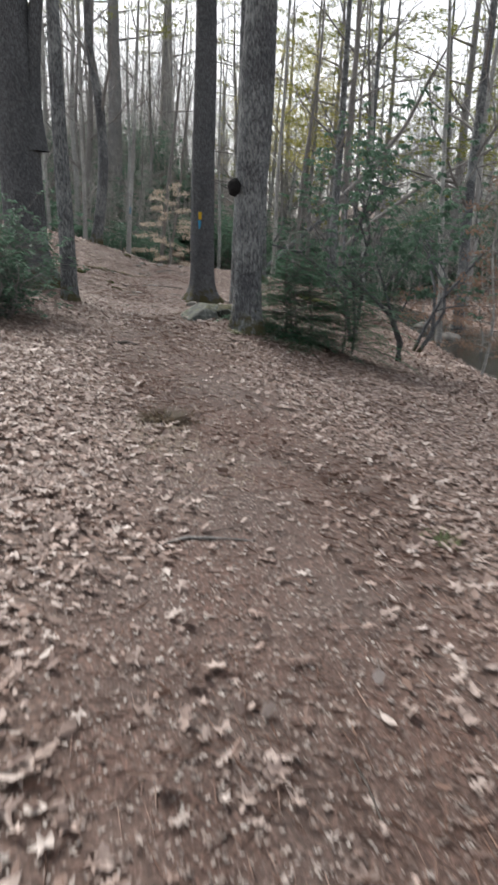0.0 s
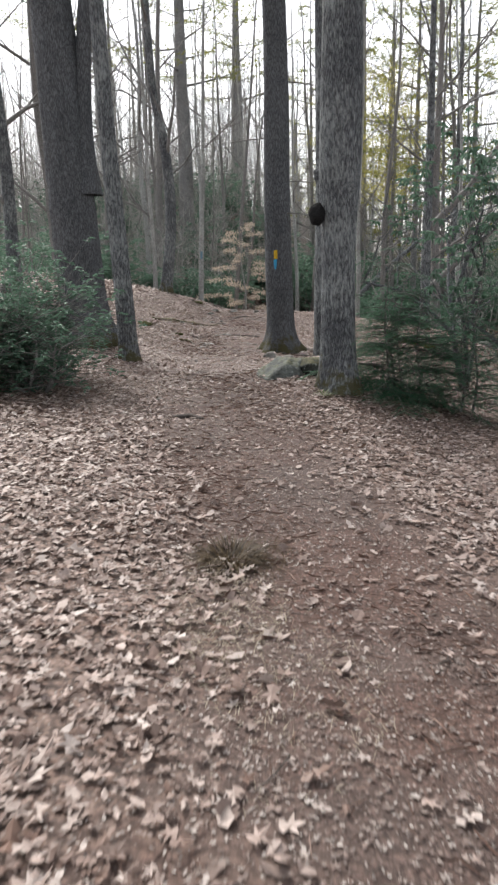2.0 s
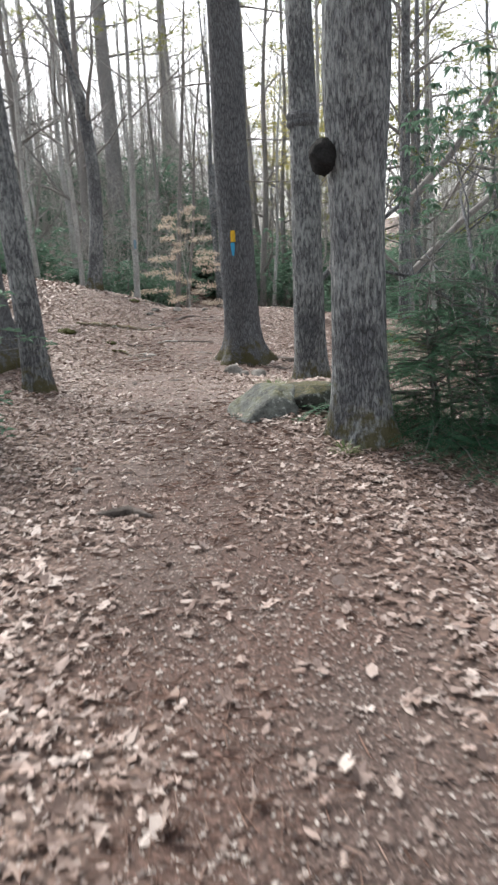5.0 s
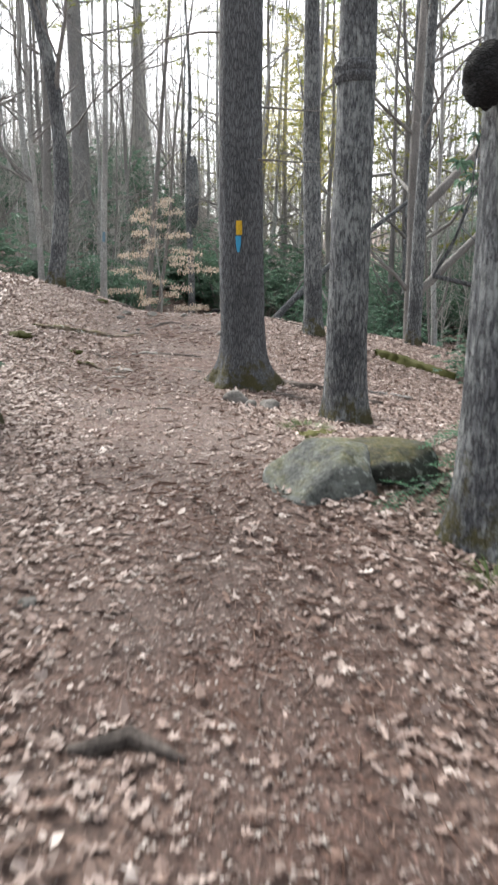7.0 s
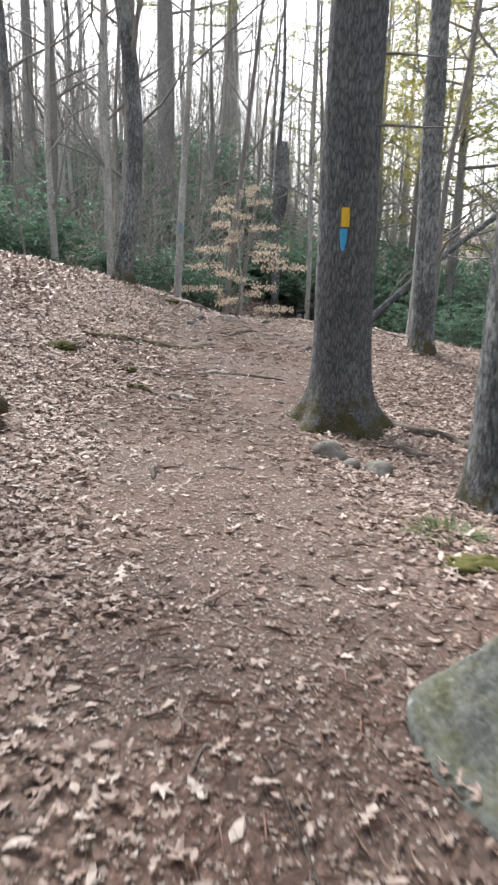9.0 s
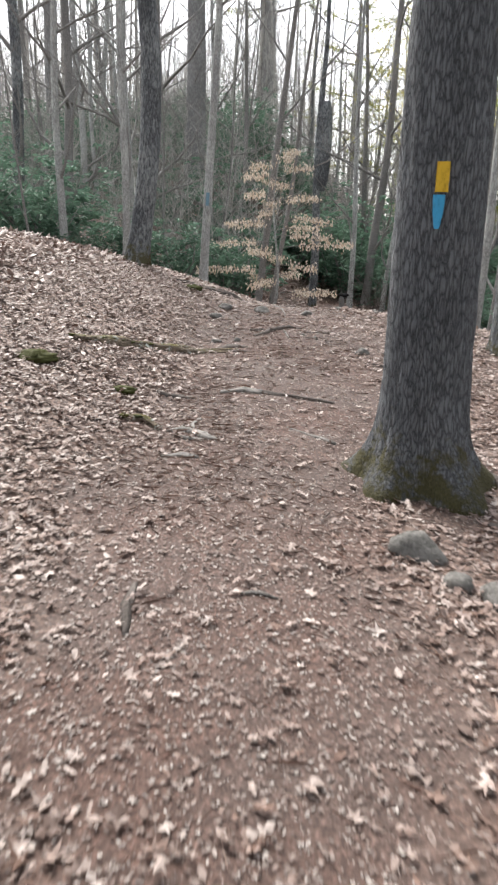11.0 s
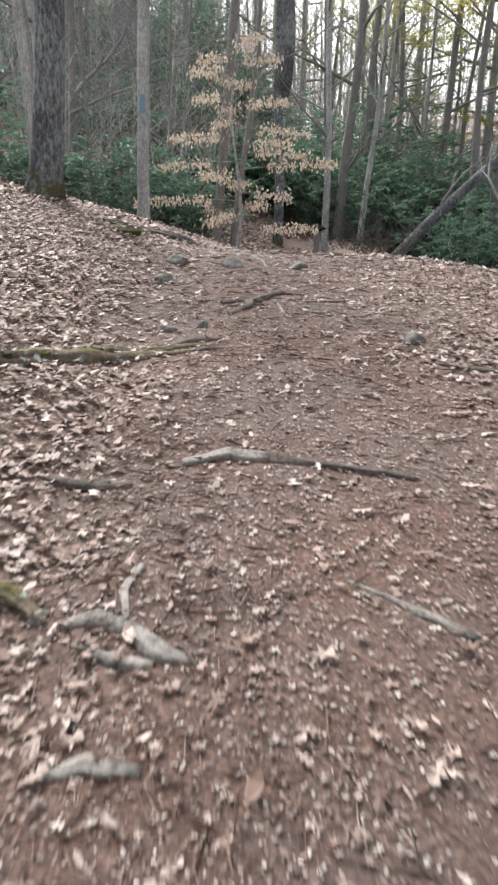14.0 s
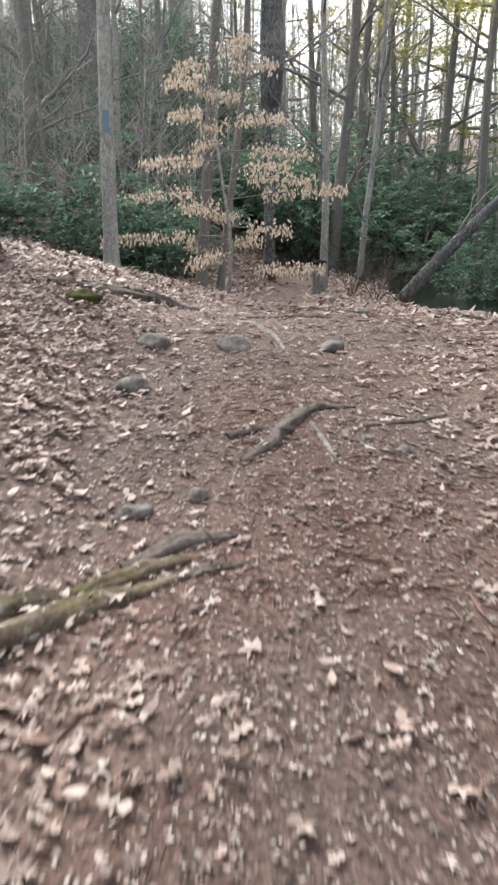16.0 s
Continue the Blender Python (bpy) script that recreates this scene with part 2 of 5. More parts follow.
YELLOW_PAINT = paint_material("yellow_paint", (0.6, 0.38, 0.03))
BLUE_PAINT = paint_material("blue_paint", (0.05, 0.3, 0.52))
WATER = water_material()


# ---- helpers for shapes ----
def mesh_of(name, verts, faces, mat, smooth=True):
    me = bpy.data.meshes.new(name)
    me.from_pydata(verts if isinstance(verts, list) else verts.tolist(), [], faces if isinstance(faces, list) else faces.tolist())
    me.materials.append(mat)
    if smooth:
        me.polygons.foreach_set("use_smooth", [True] * len(me.polygons))
    me.update()
    return me


def part(name, shape, mat, parent, label="", smooth=True):
    """shape: (verts, faces), in the parent's space."""
    ob = new(name, mesh_of(name, shape[0], shape[1], mat, smooth))
    ob.parent = parent
    return tagged(ob, label)


def thing(name, label, category, at=(0, 0, 0), turn=0.0, group="", kind=""):
    ob = new(name)
    ob.location, ob.rotation_euler = at, (0, 0, turn)
    return tagged(ob, label, category, group, kind)


def tube(shape, pts, radii, sides=8, wobble=None, cap=True):
    """Adds a tube along pts to shape; wobble(angle, k) scales the radius at point k."""
    verts, faces = shape
    start, ref = len(verts), Vector((0.31, 0.95, 0.05))
    n = len(pts)
    for k in range(n):
        d = (pts[min(k + 1, n - 1)] - pts[max(k - 1, 0)]).normalized()
        u = (ref - d * ref.dot(d)).normalized()
        w = d.cross(u)
        for s in range(sides):
            a = 2 * math.pi * s / sides
            r = radii[k] * (wobble(a, k) if wobble else 1.0)
            p = pts[k] + u * (r * math.cos(a)) + w * (r * math.sin(a))
            verts.append((p.x, p.y, p.z))
    for k in range(n - 1):
        for s in range(sides):
            a, b = start + k * sides + s, start + k * sides + (s + 1) % sides
            faces.append((a, b, b + sides, a + sides))
    if cap:
        faces.append(tuple(range(start + (n - 1) * sides, start + n * sides)))


def smoothstep(v):
    v = np.clip(v, 0.0, 1.0)
    return v * v * (3 - 2 * v)


# ---- ground: one sheet, with the trail, its banks, the stream bed and the hills ----
PROFILE_Y = (-60, 0, 4, 9, 13, 16, 18, 20, 22, 23.6, 25, 27, 30, 34, 60)
PROFILE_Z = (0.3, 0.0, -0.17, -0.23, -0.27, -0.34, -0.27, -0.1, 0.06, 0.12, 0.04, -0.3, -0.75, -1.1, -1.2)
LEFT_Y, LEFT_X = (-50, 0, 2, 6, 9, 12, 16, 20, 24, 28, 60), (-0.4, -0.5, -0.55, -1.0, -1.75, -2.55, -3.4, -3.75, -4.1, -3.6, -2.5)
RIGHT_Y, RIGHT_X = (-50, 0, 2, 6, 9, 12, 15, 17, 20, 24, 28, 60), (0.8, 0.85, 0.85, 0.4, -0.45, -1.1, -1.35, -0.9, -0.6, -1.2, -2.0, -1.0)
STREAM_Y, STREAM_X = (-60, 0, 8, 14, 18, 23, 27, 31, 34, 38, 44, 60), (14, 8.8, 7.2, 6.1, 6.0, 5.2, 3.8, 1.5, 1.4, 2.4, 4.5, 9.0)
WATER_Z = -1.15


def eased(y, ys, zs):
    """Interpolates between the knots and rounds off the corners."""
    return sum(np.interp(y + d, ys, zs) for d in (-1.0, -0.5, 0.0, 0.5, 1.0)) / 5


def height(x, y):
    x, y = np.asarray(x, float), np.asarray(y, float)
    z = eased(y, PROFILE_Y, PROFILE_Z)
    xl, xr, sx = eased(y, LEFT_Y, LEFT_X), eased(y, RIGHT_Y, RIGHT_X), eased(y, STREAM_Y, STREAM_X)
    z = z - 0.049 * np.clip(x, -14, 8)
    out_left = np.maximum(xl + 0.05 - x, 0)
    slope = 0.1 + 0.2 * smoothstep((y - 10) / 12) * (1 - 0.6 * smoothstep((y - 27) / 5))
    z = z + slope * 3.5 * (1 - np.exp(-out_left / 3.5)) * 1.1
    out_right = np.maximum(x - xr - 0.3, 0)
    z = z - 0.11 * np.minimum(out_right, 4.0) * smoothstep((y + 2) / 6)
    z = z + 0.3 * np.exp(-((x + 0.3) / 1.7) ** 2 - ((y - 12.6) / 2.4) ** 2)
    bed = np.exp(-((x - sx) / 1.75) ** 4)
    z = z * (1 - bed) + (WATER_Z - 0.3) * bed
    z = z + 1.9 * smoothstep((x - sx - 1.4) / 12)
    z = z + 0.16 * np.exp(-((x + 0.55) / 0.5) ** 2 - ((y - 12.85) / 0.5) ** 2)
    z = z + 6.2 * smoothstep((y - 30) / 28) * smoothstep((-2.2 - x) / 6)
    z = z + 2.4 * smoothstep((y - 35) / 26) * smoothstep((x - sx - 1.0) / 6)
    z = z + 5.0 * smoothstep((y - 60) / 90)
    return z


def lump(x, y):
    """Small unevenness of the forest floor."""
    return 0.035 * noise.noise((x * 0.9, y * 0.9, 1.7)) + 0.018 * noise.noise((x * 3.1, y * 3.1, 5.2))


def floor_at(x, y):
    return float(height(x, y)) + lump(x, y)


TRAIL_Y, TRAIL_X = (-50, 0, 2, 6, 9, 12, 15, 17, 20, 24, 28, 60), (1.4, 1.45, 1.35, 0.7, -0.35, -1.1, -1.4, -1.5, -1.6, -2.0, -2.4, -1.0)


def worn(x, y):
    """1 on the trodden trail, 0 in the leaf litter."""
    xl, xr = eased(y, LEFT_Y, LEFT_X), eased(y, TRAIL_Y, TRAIL_X)
    j = np.sin(x * 2.1 + y * 1.3) * 0.14 + np.sin(y * 2.9 - x * 1.1) * 0.12 + np.sin(x * 6.3 - y * 4.7) * 0.1 + np.sin(x * 4.1 + y * 7.9) * 0.08
    return smoothstep((x - xl + j) / 0.85 + 0.55) * (0.25 * smoothstep((y - 15) / 3) * smoothstep((1.2 - x) / 2) + (1 - 0.25 * smoothstep((y - 15) / 3) * smoothstep((1.2 - x) / 2)) * smoothstep((xr - x + j) / 1.15 + 0.48))


def spread(near_lo, near_hi, step, far):
    """Grid lines: even between the two ends, ever wider out to far."""
    mid = list(np.arange(near_lo, near_hi + 1e-6, step))
    lo, hi, s = near_lo, near_hi, step
    left, right = [], []
    while hi < far:
        s *= 1.16
        hi += s
        lo -= s
        right.append(hi)
        left.append(lo)
    return np.array(left[::-1] + mid + right)


def build_ground():
    xs, ys = spread(-7, 5, 0.09, 260), spread(0, 28, 0.09, 260)
    gx, gy = np.meshgrid(xs, ys)
    z = height(gx, gy)
    inner = (gx > -14) & (gx < 12) & (gy > -6) & (gy < 42)
    flat_x, flat_y, flat_z = gx.ravel(), gy.ravel(), z.ravel()
    for i in np.nonzero(inner.ravel())[0]:
        flat_z[i] += lump(flat_x[i], flat_y[i])
    verts = np.stack([flat_x, flat_y, flat_z], 1)
    w, h = len(xs), len(ys)
    k = (np.arange(h - 1)[:, None] * w + np.arange(w - 1)[None, :]).ravel()
    ob = new("ground", mesh_of("ground", verts, np.stack([k, k + 1, k + w + 1, k + w], 1), GROUND))
    at = ob.data.attributes.new("worn", "FLOAT", "POINT")
    at.data.foreach_set("value", worn(flat_x, flat_y).astype(np.float32))
    return tagged(ob, "brown forest floor with a trodden earth trail over it", "ground", kind="structure")


build_ground()


def build_water():
    ys = np.arange(-8, 62, 1.0)
    sx = eased(ys, STREAM_Y, STREAM_X)
    verts, faces = [], []
    for y, x in zip(ys, sx):
        for k in range(7):
            verts.append((x - 2.4 + 0.8 * k, float(y), WATER_Z))
    for r in range(len(ys) - 1):
        for k in range(6):
            a = r * 7 + k
            faces.append((a, a + 1, a + 8, a + 7))
    return tagged(new("water", mesh_of("water", verts, faces, WATER)), "dark shallow stream reflecting the pale sky", "water", kind="structure")


build_water()


# ---- trees ----
def trunk_line(rng, height_, lean, bend, steps, wander=0.02):
    """Points up a trunk that leans by lean (x, y per metre) and bows by bend."""
    pts = []
    ph = rng.uniform(0, 6)
    for k in range(steps + 1):
        f = (k / steps) ** 1.35
        z = f * height_
        s = math.sin(math.pi * min(1.0, z / 6.0))
        pts.append(Vector((lean[0] * z + bend[0] * s + wander * math.sin(z * 0.9 + ph) * min(z, 3),
                           lean[1] * z + bend[1] * s + wander * math.cos(z * 0.7 + ph) * min(z, 3), z - 0.12)))
    return pts


def bark_wobble(seed, pts, flare, lobes, ridges, depth):
    def f(a, k):
        z = pts[k].z
        r = 1 + flare * math.exp(-max(z, 0) / 0.2) * (1 + 0.45 * math.cos(lobes * a + seed) + 0.2 * math.cos(2 * a + 2 * seed))
        c, s = math.cos(a), math.sin(a)
        q = noise.noise((c * ridges + seed, s * ridges, z * 1.7))
        return r * (1 + depth * (1 - abs(q) * 2.4) + 0.04 * noise.noise((c * 1.3 + seed, s * 1.3, z * 0.6)))
    return f


def grow(rng, shape, p, d, length, r, depth, lift=0.15, spread_=0.7, sides=5, kids=(3, 5)):
    """A bare limb with its twigs, all in one shape."""
    n = (4 if depth > 1 else 3) if depth > 0 else 2
    pts, rad, dirs = [p.copy()], [r], [d.copy()]
    for k in range(n):
        d = (d + Vector((rng.gauss(0, 0.2), rng.gauss(0, 0.2), rng.gauss(0, 0.12) + lift * 0.4))).normalized()
        p = p + d * (length / n)
        pts.append(p.copy())
        dirs.append(d.copy())
        rad.append(max(0.003, r * (1 - 0.8 * (k + 1) / n)))
    tube(shape, pts, rad, sides, cap=False)
    if depth > 0:
        for _ in range(rng.randint(*kids)):
            k = rng.randint(1, n)
            side = Vector((rng.gauss(0, 1), rng.gauss(0, 1), rng.gauss(0, 0.6)))
            nd = (dirs[k] + side.normalized() * spread_).normalized()
            grow(rng, shape, pts[k], nd, length * rng.uniform(0.35, 0.62), max(0.004, rad[k] * 0.65), depth - 1, lift, spread_, 3, kids)


def hardwood(name, label, at, h, d, lean=(0, 0), bend=(0, 0), limbs=7, first=0.3, mat=None, seed=1, near=False, flare=0.35, depth=2, group="", category="tree", limb_len=0.26, lobes=4, kids=(3, 5), swell=0.0):
    """A bare broadleaved tree: trunk and limbs with their twigs."""
    rng = random.Random(seed)
    mat = mat or GREY_BARK
    ob = thing(name, label, category, (at[0], at[1], floor_at(*at)), 0, group)
    pts = trunk_line(rng, h, lean, bend, 110 if near else 26, 0.004 if near else 0.02)
    rad = [max(0.012, d / 2 * (1 - 0.85 * (q.z / h)) * (1 + swell * float(smoothstep((q.z - 1.5) / 1.4)))) for q in pts]
    shape = ([], [])
    tube(shape, pts, rad, 48 if near else 10, bark_wobble(seed, pts, flare, lobes, 7.0 if near else 2.0, 0.035 if near else 0.03))
    part("trunk", shape, mat, ob)
    for i in range(limbs):
        k = int(len(pts) * (first + (0.97 - first) * (i + rng.random() * 0.6) / limbs) ** 0.74)
        k = min(k, len(pts) - 2)
        a = i * 2.4 + rng.uniform(-0.5, 0.5)
        out = Vector((math.cos(a), math.sin(a), rng.uniform(0.5, 1.2))).normalized()
        limb = ([], [])
        grow(rng, limb, pts[k], out, h * limb_len * rng.uniform(0.7, 1.2), rad[k] * 0.45, depth, 0.2, 0.7, 5, kids)
        part("limb", limb, TWIG_BARK if mat != PINE_BARK else PINE_BARK, ob)
    return ob


def needle_tuft(verts, faces, rng, c, size, blades, width):
    for _ in range(blades):
        d = Vector((rng.gauss(0, 1), rng.gauss(0, 1), rng.gauss(0.15, 0.55))).normalized() * size * rng.uniform(0.6, 1.1)
        w = d.cross(Vector((rng.gauss(0, 1), rng.gauss(0, 1), rng.gauss(0, 1)))).normalized() * width
        b = len(verts)
        verts.extend((tuple(c - w), tuple(c + w), tuple(c + d)))
        faces.append((b, b + 1, b + 2))


def pine(name, label, at, h, d, lean=(0, 0), first=0.3, branches=34, reach=0.18, seed=1, near=False, stubs=8, needles=PINE_NEEDLES, group="", blade=0.3):
    """A white pine: straight trunk, dead stubs below, tiers of branches with needle tufts above."""
    rng = random.Random(seed)
    ob = thing(name, label, "tree", (at[0], at[1], floor_at(*at)), 0, group)
    pts = trunk_line(rng, h, lean, (0, 0), 130 if near else 24, 0.006)
    rad = [max(0.012, d / 2 * (1 - 0.9 * (max(q.z, 0) / h) ** 1.1)) for q in pts]
    shape = ([], [])
    tube(shape, pts, rad, 72 if near else 12, bark_wobble(seed, pts, 0.75 if near else 0.25, 5, 11.0 if near else 2.0, 0.05 if near else 0.03))
    # pines not marked near take the bark lightened to imitate haze
    part("trunk", shape, PINE_BARK if near else HAZED_PINE_BARK, ob)

    def place(z):
        f = min(1.0, max(0.0, z / h)) ** (1 / 1.35) * (len(pts) - 1)
        k = min(int(f), len(pts) - 2)
        return pts[k].lerp(pts[k + 1], f - k), rad[k]
    for i in range(stubs):
        p, r = place(h * (0.1 + (first - 0.06) * (i + rng.random()) / max(1, stubs)))
        a = rng.uniform(0, 6.28)
        stub = ([], [])
        grow(rng, stub, p, Vector((math.cos(a), math.sin(a), rng.uniform(-0.1, 0.3))).normalized(), rng.uniform(0.5, 1.8), 0.018, 1, 0.02, 0.6, 4, (1, 3))
        part("dead_branch", stub, TWIG_BARK, ob)
    green = ([], [])
    for i in range(branches):
        wood = ([], [])
        f = first + (1 - first) * (i + rng.random()) / branches
        p, r = place(h * f)
        L = h * reach * (1.15 - 0.85 * (f - first) / (1 - first)) * rng.uniform(0.7, 1.2)
        a = i * 2.39 + rng.uniform(-0.4, 0.4)
        dr = Vector((math.cos(a), math.sin(a), rng.uniform(-0.05, 0.3)))
        line = [p + dr * (L * t) + Vector((0, 0, 0.12 * L * t * t)) for t in (0, 0.25, 0.5, 0.75, 1.0)]
        tube(wood, line, [max(0.008, 0.05 * (1 - t) * L / 3) for t in (0, 0.25, 0.5, 0.75, 1)], 4, cap=False)
        part("branch", wood, TWIG_BARK, ob)
        side = Vector((-dr.y, dr.x, 0))
        for _ in range(int(26 + L * 16)):
            t = rng.uniform(0.3, 1.05)
            c = p + dr * (L * t) + Vector((0, 0, 0.12 * L * t * t + rng.gauss(0, 0.1))) + side * (rng.gauss(0, 0.2) * L)
            needle_tuft(green[0], green[1], rng, c, blade * rng.uniform(0.5, 1.0), 12, blade * 0.05)
    part("needles", green, needles, ob, "yellow-green needle foliage", smooth=False)
    return ob


def blade_leaf(verts, faces, c, d, up, length, width, droop=0.2):
    """An elliptical leaf, folded along its rib and bent."""
    s = d.cross(up).normalized() * (width / 2)
    n = s.cross(d).normalized()
    mid, tip = c + d * (length * 0.5), c + d * length - n * (droop * length)
    b = len(verts)
    verts.extend(tuple(v) for v in (c, mid - s + n * width * 0.15, tip, mid + s + n * width * 0.15))
    faces.extend(((b, b + 2, b + 1), (b, b + 3, b + 2)))


def laurel(name, label, at, h, w, seed, stems=8, whorls=13, leaf=0.085, group="", category="shrub", mat=None, twiggy=True):
    """Evergreen shrub: crooked stems that branch, each tip with a whorl of leaves."""
    rng = random.Random(seed)
    ob = thing(name, label, category, (at[0], at[1], floor_at(*at)), 0, group)
    green = ([], [])
    for i in range(stems):
        wood = ([], [])
        a = i * 2.4 + rng.uniform(-0.5, 0.5)
        p, d = Vector((math.cos(a) * 0.08, math.sin(a) * 0.08, -0.05)), Vector((math.cos(a) * w / h * 0.7, math.sin(a) * w / h * 0.7, 1)).normalized()
        line, L = [p.copy()], h * rng.uniform(0.65, 1.05)
        for k in range(5):
            d = (d + Vector((rng.gauss(0, 0.25), rng.gauss(0, 0.25), 0.05))).normalized()
            p = p + d * (L / 5)
            line.append(p.copy())
        tube(wood, line, [0.022, 0.019, 0.016, 0.013, 0.009, 0.005], 5, cap=False)
        for _ in range(whorls):
            k = rng.choice((2, 2, 3, 3, 4, 4, 5))
            q = line[k] + Vector((rng.gauss(0, 0.24) * w, rng.gauss(0, 0.24) * w, rng.gauss(0, 0.13) * h))
            q.z = max(q.z, 0.12)
            if twiggy:
                tube(wood, [line[k - 1], q], [0.006, 0.003], 3, cap=False)
            for j in range(8):
                b = j * 0.785 + rng.uniform(-0.3, 0.3)
                ld = Vector((math.cos(b), math.sin(b), rng.uniform(-0.25, 0.6))).normalized()
                blade_leaf(green[0], green[1], q + Vector((0, 0, rng.uniform(-0.05, 0.03))), ld, Vector((0, 0, 1)), leaf * rng.uniform(0.7, 1.2), leaf * 0.42, rng.uniform(0.0, 0.4))
        part("stem", wood, TWIG_BARK, ob)
    part("foliage", green, mat or LAUREL, ob)
    return ob


def crooked_laurel(label, at, h, seed, ways):
    """Rhododendron grown tall: a few crooked bare stems that fork, with rosettes of drooping leaves at the ends."""
    rng = random.Random(seed)
    ob = thing("rhododendron", label, "shrub", (at[0], at[1], floor_at(*at)))

    def rosette(green, c):
        for j in range(rng.randint(8, 12)):
            b = j * 0.7 + rng.uniform(-0.3, 0.3)
            ld = Vector((math.cos(b), math.sin(b), rng.uniform(-0.9, 0.25))).normalized()
            blade_leaf(green[0], green[1], c, ld, Vector((0, 0, 1)), rng.uniform(0.09, 0.15), rng.uniform(0.032, 0.048), rng.uniform(0.1, 0.45))

    def limb(wood, green, p, d, length, r, level):
        pts, rad = [p.copy()], [r]
        for k in range(5):
            d = (d + Vector((rng.gauss(0, 0.3), rng.gauss(0, 0.3), 0.1 + rng.gauss(0, 0.12)))).normalized()
            p = p + d * (length / 5)
            pts.append(p.copy())
            rad.append(r * (1 - 0.12 * (k + 1)))
        tube(wood, pts, rad, 7 if level > 1 else 4, cap=False)
        if level == 0:
            rosette(green, p)
            rosette(green, pts[3] + Vector((rng.gauss(0, 0.05), rng.gauss(0, 0.05), 0.02)))
            return
        for k in (2, 3, 4, 5, 5) if level == 1 else (2, 4, 4, 5, 5):
            out = Vector((rng.gauss(0, 1), rng.gauss(0, 1), rng.gauss(0.1, 0.5))).normalized()
            if pts[k].x < 0.1:
                out.x = abs(out.x)
            limb(wood, green, pts[k], (d * 0.7 + out).normalized(), length * rng.uniform(0.4, 0.62), rad[k] * 0.55, level - 1)

    for x, y in ways:
        wood, green = ([], []), ([], [])
        limb(wood, green, Vector((x * 0.2, y * 0.2, -0.05)), Vector((x, y, 1)).normalized(), h * rng.uniform(0.55, 0.7), 0.045, 2)
        stem = part("stem", wood, PINE_BARK, ob)
        part("foliage", green, LAUREL, stem)
    return ob


def hemlock(name, label, at, h, w, seed, boughs=46, squash=1.0, leaders=1):
    """Young hemlock: flat drooping sprays of short needles in tiers."""
    rng = random.Random(seed)
    ob = thing(name, label, "shrub", (at[0], at[1], floor_at(*at)))
    green = ([], [])
    for q in range(leaders):
        wood = ([], [])
        off = Vector((rng.uniform(-0.38, 0.38) * w * (leaders > 1), rng.uniform(-0.25, 0.25) * w * (leaders > 1), 0))
        hh = h * (1.0 if q == 0 else rng.uniform(0.6, 0.9))
        stem = [off + Vector((0.03 * math.sin(k), 0.03 * math.cos(k * 1.3), hh * k / 8 - 0.05)) for k in range(9)]
        tube(wood, stem, [0.016 * (1 - k / 9) + 0.004 for k in range(9)], 6, cap=False)
        for i in range(boughs):
            f = 0.03 + 0.95 * (i + rng.random()) / boughs
            a = i * 2.399 + rng.uniform(-0.3, 0.3)
            L = w * 0.62 * (1.05 - f) ** 0.7 * rng.uniform(0.55, 1.35) + 0.08
            dr = Vector((math.cos(a), math.sin(a) * squash, 0))
            up = rng.uniform(0.1, 0.6)
            base = off + Vector((0, 0, hh * f))
            line = [base + dr * (L * t) + Vector((0, 0, L * (up * t - 0.42 * t * t))) for t in (0, 0.35, 0.7, 1.0)]
            tube(wood, line, [0.009, 0.007, 0.005, 0.003], 3, cap=False)
            side = Vector((-dr.y, dr.x, 0)).normalized()
            twigs = int(5 + L * 13)
            for k in range(twigs):
                t = 0.15 + 0.88 * k / twigs
                o = base + dr * (L * t) + Vector((0, 0, L * (up * t - 0.42 * t * t)))
                s = side * (1 if k % 2 else -1)
                tl = L * 0.42 * (1.15 - t) * rng.uniform(0.7, 1.2) + 0.05
                td = (s + dr.normalized() * 0.8 + Vector((0, 0, rng.uniform(-0.35, 0.1)))).normalized()
                nn = td.cross(Vector((0, 0, 1))).normalized()
                m = int(tl / 0.014) + 2
                for j in range(m):
                    c = o + td * (tl * j / m) + Vector((0, 0, -0.12 * tl * (j / m) ** 2))
                    g = nn * (1 if j % 2 else -1)
                    e = (g + td * 0.55 + Vector((0, 0, rng.uniform(-0.25, 0.25)))).normalized() * rng.uniform(0.028, 0.045)
                    wv = td * 0.0085
                    b = len(green[0])
                    green[0].extend((tuple(c - wv), tuple(c + wv), tuple(c + e)))
                    green[1].append((b, b + 1, b + 2))
        part("stem", wood, TWIG_BARK, ob)
    part("needles", green, HEMLOCK, ob, smooth=False)
    return ob


